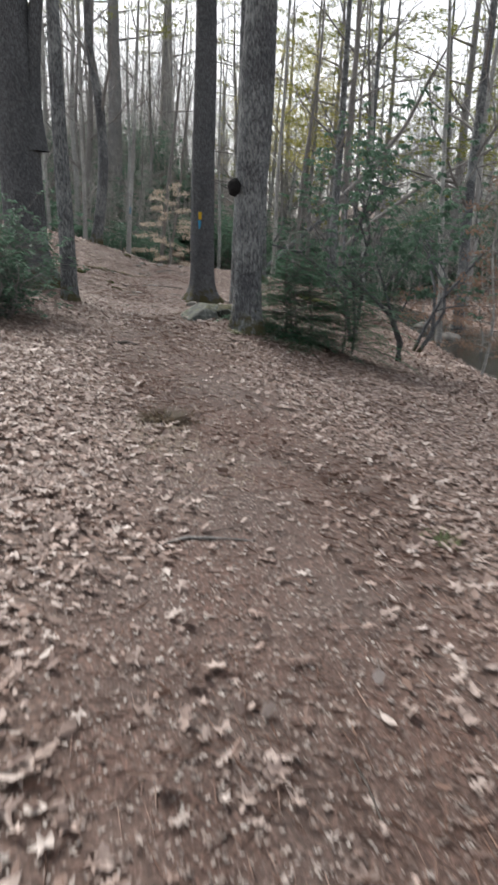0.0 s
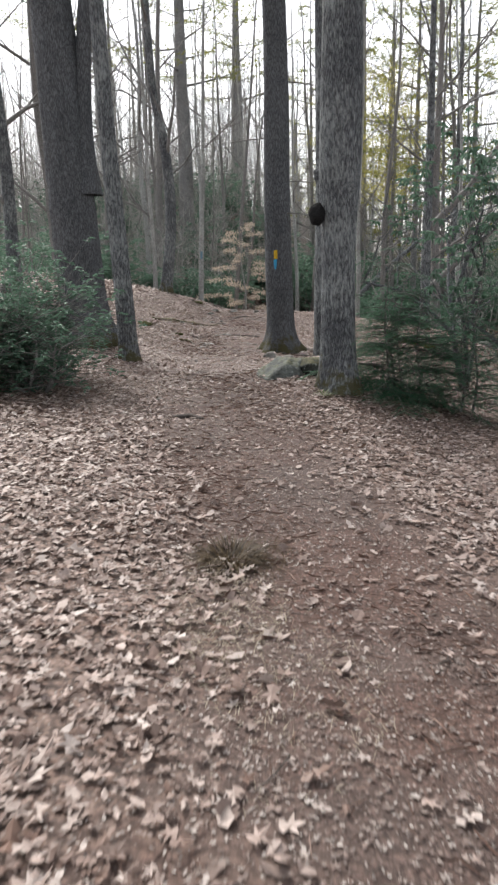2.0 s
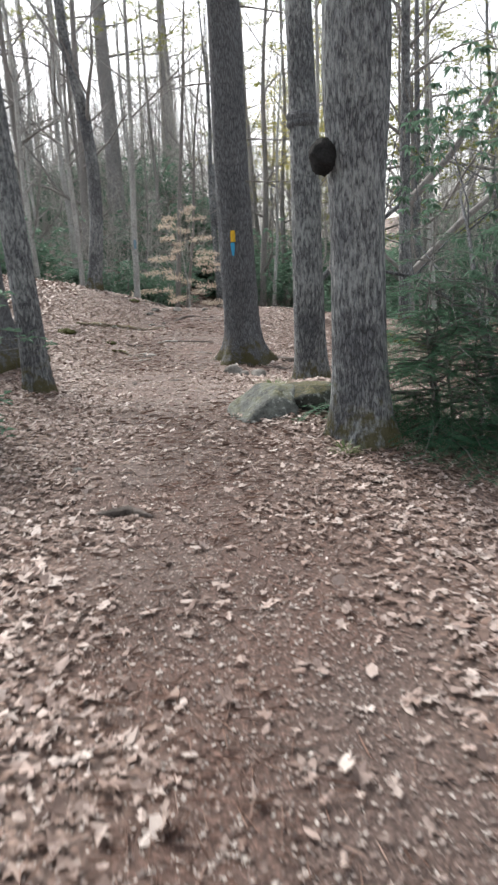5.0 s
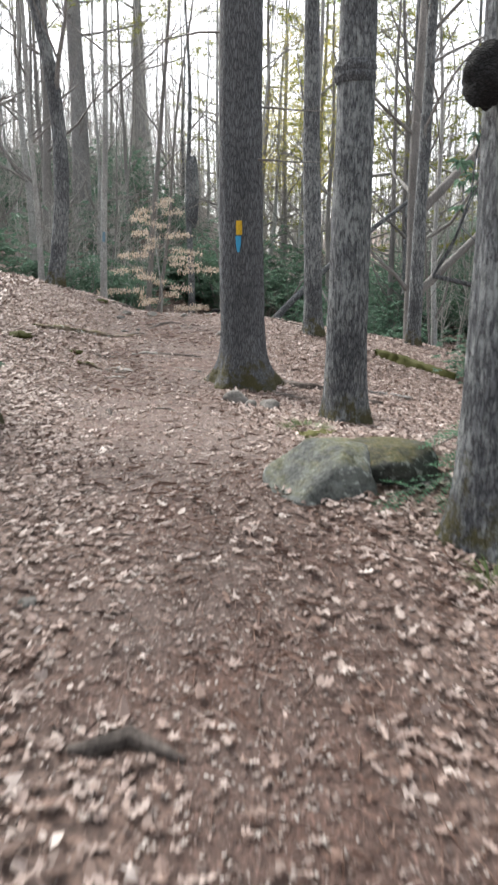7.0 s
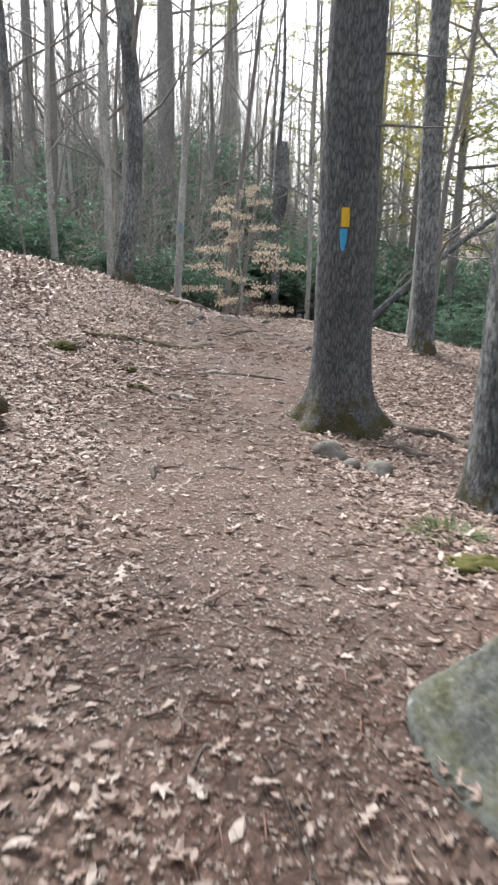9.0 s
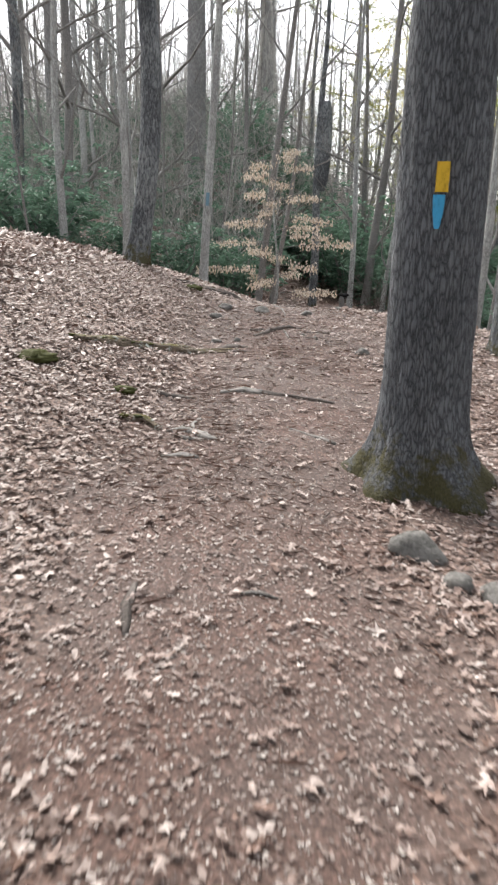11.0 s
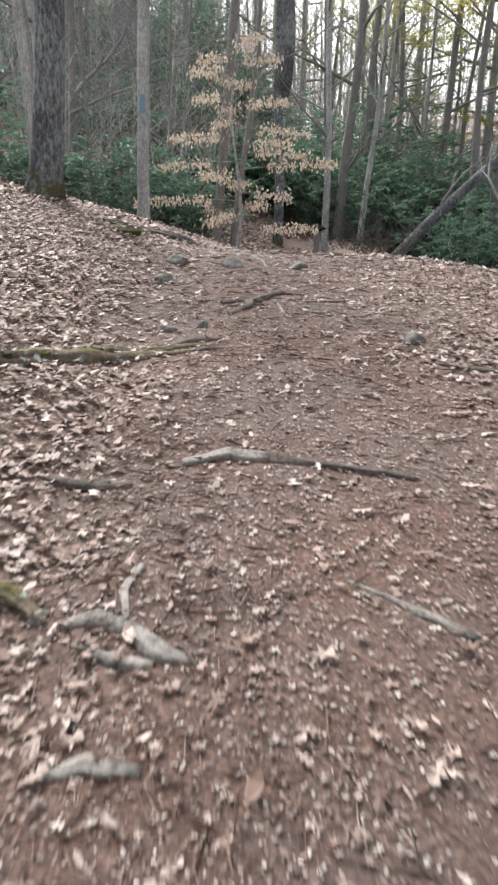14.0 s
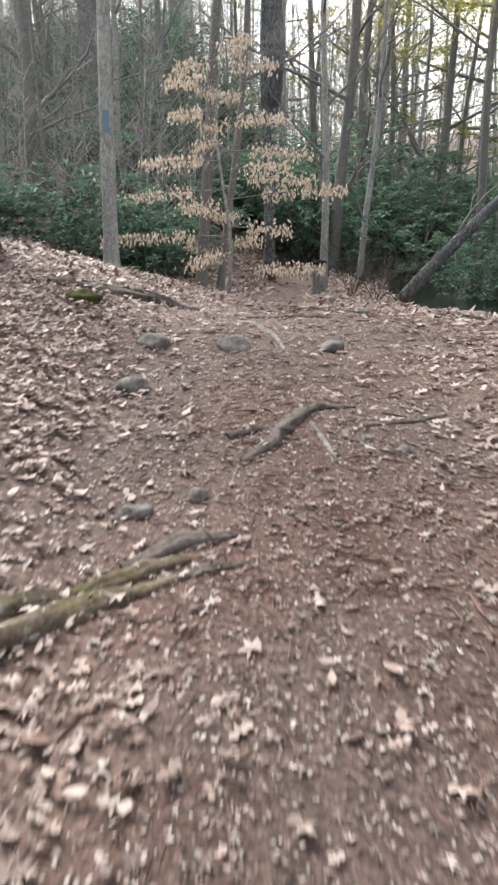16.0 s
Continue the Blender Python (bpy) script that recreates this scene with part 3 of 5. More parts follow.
def beech_sapling(at, h, w, seed, label="slender beech sapling holding tiers of pale tan leaves", boughs=25, full=1.0, leaf_mat=BEECH):
    """Sapling that keeps its pale dry leaves in level tiers."""
    rng = random.Random(seed)
    ob = thing("beech_sapling", label, "tree", (at[0], at[1], floor_at(*at)))
    wood = ([], [])
    stem = [Vector((0.08 * math.sin(k * 0.7), 0.05 * math.cos(k), h * k / 10 - 0.1)) for k in range(11)]
    tube(wood, stem, [0.03 * (1 - k / 11) + 0.004 for k in range(11)], 6)
    part("trunk", wood, GREY_BARK, ob)
    for i in range(boughs):
        f = 0.1 + 0.88 * i / boughs
        a = i * 2.4 + rng.uniform(-0.5, 0.5)
        L = w * 0.5 * (0.75 + 0.5 * math.sin(math.pi * f)) * (1.15 - 0.75 * f) * rng.uniform(0.55, 1.3)
        d = Vector((math.cos(a), math.sin(a) * 0.7, rng.uniform(0.0, 0.22)))
        base = Vector((stem[int(f * 10)].x, stem[int(f * 10)].y, h * f))
        limb, green = ([], []), ([], [])
        tube(limb, [base + d * (L * t) + Vector((0, 0, -0.08 * L * t * t)) for t in (0, 0.4, 0.7, 1)], [0.009, 0.007, 0.005, 0.003], 4, cap=False)
        b = part("branch", limb, TWIG_BARK, ob)
        side = Vector((-d.y, d.x, 0)).normalized()
        for _ in range(int((50 + 95 * L) * full)):
            t = rng.uniform(0.3, 1.05)
            c = base + d * (L * t) + side * (rng.gauss(0, 0.12) * (1.2 - t * 0.5)) + Vector((0, 0, -0.08 * L * t * t + rng.gauss(0, 0.045)))
            ld = Vector((rng.gauss(0, 0.35), rng.gauss(0, 0.35), -1)).normalized()
            blade_leaf(green[0], green[1], c, ld, side + d * rng.gauss(0, 0.6), rng.uniform(0.045, 0.08), rng.uniform(0.025, 0.038), 0.1)
        part("leaves", green, leaf_mat, b, smooth=False)
    return ob


# ---- the trees beside the trail ----
def lumpy(c, r, seed, rough=0.25, rings=14, sides=20, freq=2.5, flat_base=None):
    """A rounded lump with radii r round c, roughened by noise."""
    verts, faces = [], []
    for k in range(rings + 1):
        v = math.pi * k / rings
        for s in range(sides):
            a = 2 * math.pi * s / sides
            d = Vector((math.sin(v) * math.cos(a), math.sin(v) * math.sin(a), math.cos(v)))
            q = 1 + rough * noise.noise(d * freq + Vector((seed * 3.7, seed, 0))) + rough * 0.4 * noise.noise(d * freq * 3.1 + Vector((seed, 0, 7)))
            z = c[2] + d.z * r[2] * q
            if flat_base is not None:
                z = max(z, flat_base)
            verts.append((c[0] + d.x * r[0] * q, c[1] + d.y * r[1] * q, z))
    for k in range(rings):
        for s in range(sides):
            a, b = k * sides + s, k * sides + (s + 1) % sides
            faces.append((a, a + sides, b + sides, b))
    return verts, faces


def blaze(ob, r, facing, z0, z1, width, mat, label, axis=(0, 0), taper=0.0):
    """A daub of paint that follows the trunk's round."""
    verts, faces = [], []
    for k in range(9):
        f = k / 8
        z = z0 + (z1 - z0) * f
        w = width * (1 - taper * (1 - f) ** 2) * (1 + 0.12 * noise.noise((z * 30, 2.0, 1.0)))
        for s in range(7):
            a = facing + (s / 6 - 0.5) * w / r
            rr = r + 0.012 + (0.006 if s in (0, 6) else 0.012)
            verts.append((axis[0] * z + rr * math.cos(a), axis[1] * z + rr * math.sin(a), z))
    for k in range(8):
        for s in range(6):
            a = k * 7 + s
            faces.append((a, a + 1, a + 8, a + 7))
    return part("blaze", (verts, faces), mat, ob, label)


big = pine("blazed_pine", "large dark white pine with a yellow and a blue blaze", (-1.52, 17.4), 24, 0.55, (-0.008, 0), 0.42, 30, 0.15, 11, True, 10)
GZ = big.location.z
blaze(big, 0.285, radians(-98), 1.645 - GZ, 1.81 - GZ, 0.07, YELLOW_PAINT, "yellow paint blaze", (-0.008, 0))
blaze(big, 0.285, radians(-100), 1.44 - GZ, 1.63 - GZ, 0.066, BLUE_PAINT, "blue paint blaze", (-0.008, 0), 0.6)
oak = hardwood("burl_oak", "grey lichened oak trunk with a black burl", (-0.29, 11.38), 17, 0.43, (0.006, 0.02), (0, 0), 8, 0.42, LICHEN_BARK, 5, True, 0.32, swell=0.32)
part("burl", lumpy((-0.25, -0.08, 2.12), (0.1, 0.105, 0.125), 4, 0.22, 22, 30, 2.1), DARK_WOOD, oak, "bulging black burl")
ringed = hardwood("ringed_oak", "lichened oak with a dark ring of swollen bark", (-0.53, 15.0), 15, 0.4, (-0.005, 0.0), (0, 0), 8, 0.45, LICHEN_BARK, 6, True, 0.35)
swelling = ([], [])
tube(swelling, [Vector((-0.015, 0, 3.08 + 0.022 * k)) for k in range(9)], [0.17, 0.18, 0.19, 0.184, 0.178, 0.186, 0.192, 0.182, 0.168], 28, lambda a, k: 1 + 0.06 * noise.noise((a * 2, k * 0.7, 1)))
part("bark_ring", swelling, PINE_BARK, ringed, "dark swollen ring of bark")
hardwood("straight_oak", "slim straight lichened tree trunk", (-0.18, 21.7), 18, 0.34, (-0.03, 0), (0, 0), 8, 0.4, LICHEN_BARK, 7, True)
great = pine("forked_pine", "massive dark pine trunk that forks above head height", (-5.0, 15.5), 22, 0.86, (-0.042, 0), 0.45, 26, 0.15, 12, True, 4)
fork = ([], [])
tube(fork, [Vector((0.16 + 0.02 * k * k * 0.3, 0.02, 2.6 + 0.5 * k)) for k in range(12)], [0.3, 0.22, 0.17, 0.15, 0.14, 0.13, 0.13, 0.12, 0.11, 0.1, 0.09, 0.08], 24)
part("second_stem", fork, PINE_BARK, great)
hardwood("leaning_maple", "slender grey maple leaning over the leaf bank", (-3.74, 13.9), 14, 0.31, (-0.03, 0.0), (0, 0), 7, 0.4, LICHEN_BARK, 8, True, 0.3)
hardwood("crooked_tree", "dark crooked tree with a bowed trunk", (-5.75, 24.7), 15, 0.36, (-0.017, 0), (0.36, 0), 7, 0.24, LICHEN_BARK, 9, True, limb_len=0.3)
marked = hardwood("blue_marked_tree", "thin grey tree with a faded blue blaze", (-5.2, 27.6), 14, 0.18, (0.05, 0), (0, 0), 7, 0.35, GREY_BARK, 10, True, 0.15)
blaze(marked, 0.08, radians(-80), 1.55, 1.8, 0.06, FADED_BLUE, "faded blue paint blaze", (0.05, 0))
hardwood("leaning_sapling", "thin dark tree leaning beside the beech sapling", (-4.3, 29.5), 12, 0.17, (0.1, 0), (0, 0), 7, 0.3, TWIG_BARK, 13, True, 0.1)
hardwood("bare_sapling", "thin bare sapling behind the beech leaves", (-4.05, 29.9), 10, 0.12, (0.13, 0), (0, 0), 6, 0.3, TWIG_BARK, 15)
snag = hardwood("snag", "dead tree with a thicker broken upper trunk", (-3.35, 34.9), 12, 0.26, (0.0, 0), (0, 0), 4, 0.5, LICHEN_BARK, 14, False, 0.1)
lobe = ([], [])
tube(lobe, [Vector((0.12, 0, 3.4 + 0.3 * k)) for k in range(9)], [0.08, 0.16, 0.19, 0.2, 0.2, 0.2, 0.19, 0.18, 0.13], 14, lambda a, k: 1 + 0.2 * noise.noise((math.cos(a) * 2, math.sin(a) * 2, k * 0.5)))
part("broken_stem", lobe, LICHEN_BARK, snag)
beech_sapling((-3.85, 28.9), 3.5, 2.6, 21)
for x, y, h, w, sd in ((3.95, 12.9, 3.8, 1.5, 22), (5.2, 17.5, 2.2, 2.6, 23), (6.3, 20.5, 2.4, 3.0, 24), (4.6, 21.0, 1.6, 2.4, 25)):
    beech_sapling((x, y), h, w, sd, "bushy beech sapling with withered brown leaves by the stream", 22, 0.35, WITHERED)

# the forked tree above the stream
forked = hardwood("forked_tree", "dark tree that forks low above the stream bank", (1.96, 22.7), 13, 0.28, (0.0, 0), (0, 0), 5, 0.4, LICHEN_BARK, 17, True, 0.2)
for lean_x, lean_y, rad0, z0, size, sd in ((0.75, -0.1, 0.1, 2.6, 6, 1), (-0.55, 0.1, 0.07, 3.1, 4, 2), (0.95, -0.2, 0.09, 1.0, 7, 3)):
    limb = ([], [])
    grow(random.Random(sd), limb, Vector((0, 0, z0)), Vector((lean_x, lean_y, 1)).normalized(), size, rad0, 3, 0.15, 0.7, 7, (3, 4))
    part("limb", limb, TWIG_BARK, forked)

# ---- green bushes near the trail ----
hemlock("hemlock_bush", "dense dark green young hemlock beside the oak", (1.0, 12.1), 2.1, 1.8, 31, 38, 0.8, 7)
laurel("laurel_bush", "dense dark green laurel bush on the leaf bank", (-4.4, 11.2), 1.75, 1.7, 32, 15, 46, 0.1)
hemlock("hemlock_bush", "low green hemlock bush at the edge of the litter", (-5.1, 10.6), 1.5, 1.6, 33, 36, 0.9, 4)
crooked_laurel("tall dark rhododendron with crooked stems and drooping leaves", (1.75, 14.6), 5.0, 51, ((0.02, 0.0), (0.3, 0.1), (0.12, -0.12), (0.45, 0.2)))
crooked_laurel("rhododendron with crooked stems leaning over the stream", (3.2, 15.4), 4.8, 52, ((-0.1, 0.05), (0.3, 0.0), (0.5, 0.1)))
crooked_laurel("thin forked rhododendron at the top of the stream bank", (2.5, 13.3), 3.4, 53, ((-0.15, 0.0), (0.2, 0.1)))
laurel("laurel_bush", "laurel bush growing beside the hemlock", (-3.85, 10.45), 1.1, 1.2, 43, 8, 20, 0.085)
laurel("laurel_bush", "green laurel bush on the leaf bank", (-4.6, 10.5), 1.5, 1.5, 44, 14, 42, 0.09)

# ---- woods behind ----
kinds = [hardwood("bare_tree", "bare grey forest tree", (-30 - 3 * i, 60 + 4 * i), 13 + 1.5 * i, 0.16 + 0.045 * i, (0.02 * (i - 2), 0), (0.1 * (i % 2), 0), 13, 0.1, (GREY_BARK, TWIG_BARK, GREY_BARK, TWIG_BARK, LICHEN_BARK)[i], 60 + i, group="bare trees of the wood", depth=2, limb_len=0.2, kids=(2, 4)) for i in range(5)]
thin = [hardwood("bare_sapling", "thin bare sapling of the undergrowth", (-36 - 2 * i, 44), 5.5 + i, 0.05 + 0.015 * i, (0.03 * (i - 1), 0), (0.15 * (i - 1), 0), 10, 0.15, TWIG_BARK, 160 + i, group="thin saplings", depth=2, limb_len=0.24, kids=(2, 3), flare=0.1) for i in range(3)]
SET = ((-1.7, 38, 3, 0.05), (-0.7, 42, 3, 0.04), (-0.3, 42.5, 2, 0.06), (1.1, 42, 0, 0.03), (1.7, 42, 3, 0.02), (2.7, 44, 1, 0.03), (-10.7, 42, 1, 0), (-9, 42.5, 0, 0), (-6.6, 42, 1, 0), (-8.43, 20, 4, 0.04), (-7.84, 21.5, 3, 0),
       (-11.2, 32, 4, 0), (-10.1, 32.5, 3, 0), (-8.5, 33, 2, 0), (5.8, 22, 4, -0.02), (6.5, 24, 2, 0), (2.7, 26, 3, 0), (-7.94, 27, 0, 0), (-6.7, 27.2, 0, 0.02), (1.1, 30, 1, 0.04), (0.2, 26.5, 0, 0.05), (3.6, 27, 0, -0.03), (-1.2, 36, 0, 0.03), (-2.2, 33.5, 0, 0), (7.5, 17, 2, 0.05), (4.6, 19, 0, -0.05))
rng = random.Random(77)


def copy_at(ob, x, y, turn, size=1.0, lean_x=0.0, sink=0.0):
    q = copy_thing(ob, Matrix.Translation((x, y, floor_at(x, y) - sink)) @ Matrix.Rotation(lean_x, 4, "Y") @ Matrix.Rotation(turn, 4, "Z"))
    q.scale = (size, size, size)
    return q


for x, y, k, lean_x in SET:
    copy_at(kinds[k], x, y, rng.uniform(0, 6.28), 1.0, lean_x)
for _ in range(95):
    y = rng.uniform(33, 95)
    x = rng.uniform(-0.62 * y, 0.42 * y)
    if abs(x - float(eased(y, STREAM_Y, STREAM_X))) < 2.0 or (y < 40 and -4.5 < x < 0):
        continue
    copy_at(kinds[rng.randint(0, 4)], x, y, rng.uniform(0, 6.28), rng.uniform(0.7, 1.15), rng.uniform(-0.05, 0.05))
for _ in range(80):
    y = rng.uniform(23, 60)
    x = rng.uniform(-0.5 * y, 0.35 * y)
    if abs(x - float(eased(y, STREAM_Y, STREAM_X))) < 1.5 or (y < 34 and -5.5 < x < 0.5):
        continue
    copy_at(thin[rng.randint(0, 2)], x, y, rng.uniform(0, 6.28), rng.uniform(0.7, 1.3), rng.uniform(-0.1, 0.1))
for _ in range(34):
    a = rng.uniform(0, 6.28)
    x, y = 16 * math.cos(a) - 2, 8 + 16 * math.sin(a)
    if y > 14 and -10 < x < 7 or abs(x - float(eased(y, STREAM_Y, STREAM_X))) < 2.0:
        continue
    copy_at(kinds[rng.randint(0, 4)], x * rng.uniform(1, 1.6), y, rng.uniform(0, 6.28), rng.uniform(0.8, 1.1))
# pines added out of view, only to shade the ground where the walk begins
for i, (x, y) in enumerate(((5.5, -3), (-6, 0), (6, 4.5), (-5.5, -6), (1.5, -8), (-8, 5))):
    pine("white_pine", "unseen white pine added to shade the start of the trail", (x, y), 20, 0.45, (0, 0), 0.3, 26, 0.22, 180 + i, False, 6, group="pines of the wood", blade=0.24)
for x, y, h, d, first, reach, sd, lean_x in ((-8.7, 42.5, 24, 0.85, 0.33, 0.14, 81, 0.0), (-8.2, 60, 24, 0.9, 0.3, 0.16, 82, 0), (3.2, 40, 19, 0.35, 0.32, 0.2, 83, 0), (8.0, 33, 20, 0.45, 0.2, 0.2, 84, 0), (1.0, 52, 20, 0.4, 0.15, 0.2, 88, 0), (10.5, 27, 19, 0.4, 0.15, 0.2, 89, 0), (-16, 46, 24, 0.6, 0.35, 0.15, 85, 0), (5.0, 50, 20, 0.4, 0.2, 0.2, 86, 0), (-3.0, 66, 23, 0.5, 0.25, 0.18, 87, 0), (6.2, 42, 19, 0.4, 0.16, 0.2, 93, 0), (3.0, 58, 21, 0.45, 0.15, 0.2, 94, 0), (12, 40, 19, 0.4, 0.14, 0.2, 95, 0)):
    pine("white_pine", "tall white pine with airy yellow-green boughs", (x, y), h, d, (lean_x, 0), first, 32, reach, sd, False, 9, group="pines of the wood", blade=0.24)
yellow = hardwood("yellow_tree", "slim tree still carrying yellowish leaves", (2.0, 38), 14, 0.25, (0, 0), (0, 0), 9, 0.3, TWIG_BARK, 91)
crown = ([], [])
rr = random.Random(5)
for _ in range(230):
    c = Vector((rr.gauss(0, 1.4), rr.gauss(0, 1.4), rr.uniform(6.2, 11.5)))
    for _ in range(40):
        q = c + Vector((rr.gauss(0, 0.28), rr.gauss(0, 0.28), rr.gauss(0, 0.1)))
        blade_leaf(crown[0], crown[1], q, Vector((rr.gauss(0, 1), rr.gauss(0, 1), rr.gauss(-0.3, 0.4))).normalized(), Vector((0.1, 0, 1)), 0.075, 0.045)
part("leaves", crown, YELLOW_LEAVES, yellow, "sparse yellow leaves", smooth=False)
for x, y, turn in ((0.6, 45, 2.2),):
    copy_at(yellow, x, y, turn)

# laurel thickets on the slopes
bushes = [laurel("laurel_bush", "dark evergreen laurel bush on the slope", (-34 - 3 * i, 50), 1.7 + 0.35 * i, 1.6 + 0.25 * i, 100 + i, 9, 18, 0.175, "laurel thicket", twiggy=False) for i in range(4)]
for _ in range(190):
    y = rng.uniform(29.5, 60)
    x = rng.uniform(-20, 18)
    sx = float(eased(y, STREAM_Y, STREAM_X))
    if -3.6 + (y - 30) * 0.05 < x < sx + 1.3 or (y < 32 and x > -5):
        continue
    copy_at(bushes[rng.randint(0, 3)], x, y, rng.uniform(0, 6.28), rng.uniform(0.8, 1.25), 0.0, 0.05)
for x, y, s in ((-7.2, 28.5, 0.8), (-8.6, 27.6, 0.9), (-10, 27, 1.0), (-6.2, 29.5, 0.9), (-5.2, 30.6, 0.9), (-11.5, 24, 0.9), (-9.5, 19.5, 0.9), (-7.2, 17.2, 0.7), (1.6, 33.5, 0.9), (2.9, 31.6, 0.9), (3.6, 29.6, 0.8), (0.9, 35.5, 1.0), (-1.0, 38, 1.0), (-2.4, 40, 1.1), (0.4, 39, 1.1), (2.2, 19.5, 0.5), (0.9, 24.5, 0.5), (7.6, 15, 0.8), (8.5, 20, 0.9)):
    copy_at(bushes[int(s * 10) % 4], x, y, rng.uniform(0, 6.28), s)

for _ in range(60):
    y = rng.uniform(31, 62)
    x = float(eased(y, STREAM_Y, STREAM_X)) + rng.uniform(1.8, 15)
    copy_at(bushes[rng.randint(0, 3)], x, y, rng.uniform(0, 6.28), rng.uniform(1.0, 1.6), 0.0, 0.05)
for _ in range(34):
    x, y = rng.uniform(5, 20), rng.uniform(54, 80)
    copy_at(bushes[rng.randint(0, 3)], x, y, rng.uniform(0, 6.28), rng.uniform(1.5, 2.2), 0.0, 0.05)
for x, y, s in ((-2.2, 41, 1.5), (-1.0, 40.5, 1.4), (0.0, 41, 1.6), (1.0, 42, 1.5), (-0.4, 44, 1.8), (-3.0, 44, 1.7), (1.6, 45, 1.7), (-1.6, 47, 1.8), (3.4, 47, 1.7), (-4.6, 40, 1.3), (-5.8, 37, 1.2)):
    copy_at(bushes[int(s * 10) % 4], x, y, rng.uniform(0, 6.28), s)

# brown brush at the foot of the leaning tree
for x, y, sd in ((-1.3, 31.9, 1), (-0.8, 31.6, 2), (-1.7, 32.6, 3)):
    br = thing("bare_shrub", "tangled brown bare brush by the stream", "shrub", (x, y, floor_at(x, y)), 0, "brush by the stream")
    rq = random.Random(300 + sd)
    for i in range(11):
        a = i * 0.57
        stem = ([], [])
        grow(rq, stem, Vector((0, 0, -0.05)), Vector((math.cos(a) * 0.6, math.sin(a) * 0.6, 1)).normalized(), rq.uniform(0.6, 1.1), 0.008, 2, 0.05, 0.7, 4, (2, 4))
        part("stem", stem, ROOT_BARK, br)

# distant wood, too thick to count
far = ([], [])
for _ in range(420):
    y = rng.uniform(52, 130)
    x = rng.uniform(-0.75 * y, 0.6 * y)
    z, hh, r = float(height(x, y)), rng.uniform(11, 19), rng.uniform(0.05, 0.12)
    lx = rng.gauss(0, 0.05)
    tube(far, [Vector((x + lx * t * hh, y, z - 0.2 + t * hh)) for t in (0, 0.35, 0.7, 1)], [r, r * 0.8, r * 0.5, 0.02], 5, cap=False)
    for _ in range(13):
        t = rng.uniform(0.15, 0.97)
        b = Vector((x + lx * t * hh, y, z + t * hh))
        e = Vector((rng.uniform(-1, 1), rng.uniform(-1, 1), rng.uniform(0.5, 1.3))) * rng.uniform(1.0, 2.4)
        tube(far, [b, b + e * 0.5, b + e + Vector((0, 0, 0.5))], [r * 0.35, r * 0.25, 0.015], 3, cap=False)
# the pale bark colour carries the haze over the far trunks
tagged(new("far_woods", mesh_of("far_woods", far[0], far[1], HAZED_BARK)), "distant bare woods on the rising ground, bark paled for haze", "woods", kind="stuff")


def blades(rs, base, way, length, width):
    """Thin tapering twigs from base along way, each a three-sided sliver."""
    n = len(base)
    way = way / np.linalg.norm(way, axis=1, keepdims=True)
    side = np.cross(way, rs.normal(0, 1, (n, 3)))
    side = side / np.linalg.norm(side, axis=1, keepdims=True) * width[:, None]
    other = np.cross(way, side)
    tip = base + way * length[:, None]
    v = np.stack([base + side, base - 0.5 * side + 0.87 * other, base - 0.5 * side - 0.87 * other, tip], 1).reshape(-1, 3)
    k = np.arange(n)[:, None, None] * 4
    return v, (k + np.array(((0, 1, 3), (1, 2, 3), (2, 0, 3)))[None]).reshape(-1, 3)


def brushwood(rs, x, y, low, high, twigs):
    """Whippy saplings with upswept twigs at each (x, y)."""
    n = len(x)
    foot = np.stack([x, y, height(x, y) - 0.1], 1)
    tall = rs.uniform(low, high, n)
    lean_ = np.stack([rs.normal(0, 0.12, n), rs.normal(0, 0.12, n), np.ones(n)], 1)
    v1, f1 = blades(rs, foot, lean_, tall, rs.uniform(0.012, 0.03, n))
    i = np.repeat(np.arange(n), twigs)
    t = rs.uniform(0.2, 0.95, len(i))
    unit = lean_ / np.linalg.norm(lean_, axis=1, keepdims=True)
    base = foot[i] + unit[i] * (tall[i] * t)[:, None]
    a = rs.uniform(0, 6.2832, len(i))
    way = np.stack([np.cos(a), np.sin(a), rs.uniform(0.3, 1.6, len(i))], 1)
    v2, f2 = blades(rs, base, way, tall[i] * (1.05 - t) * rs.uniform(0.25, 0.6, len(i)) + 0.2, rs.uniform(0.006, 0.012, len(i)))
    return [(v1, f1), (v2, f2)]


rb = np.random.RandomState(12)


def brush_places(n, x0, x1, y0, y1):
    x, y = rb.uniform(x0, x1, n), rb.uniform(y0, y1, n)
    k = (np.abs(x / y) < 0.75) & (np.abs(x - eased(y, STREAM_Y, STREAM_X)) > 2.2) & ~((y < 40) & (x > -5) & (x < 1))
    return x[k], y[k]


sets = []
for count, x0, x1, y0, y1, low, high, twigs in ((1100, -26, -4, 31, 60, 1.5, 5.0, 16), (1300, -50, 40, 50, 105, 3.0, 7.5, 18), (520, 3, 26, 26, 56, 1.5, 5.0, 18), (420, -40, 0, 45, 100, 9.0, 14.0, 34), (420, 0, 40, 42, 100, 8.0, 14.0, 40)):
    sets += brushwood(rb, *brush_places(count, x0, x1, y0, y1), low, high, twigs)
vs, fs, base = [], [], 0
for v, f in sets:
    vs.append(v)
    fs.append(f + base)
    base += len(v)
# same haze-paled bark, so the thin twigs blend into a misty tone
tagged(new("brushwood", mesh_of("brushwood", np.concatenate(vs), np.concatenate(fs), HAZED_BARK, False)), "tangle of bare saplings on the hillside, haze put into its pale grey", "brush", kind="stuff")


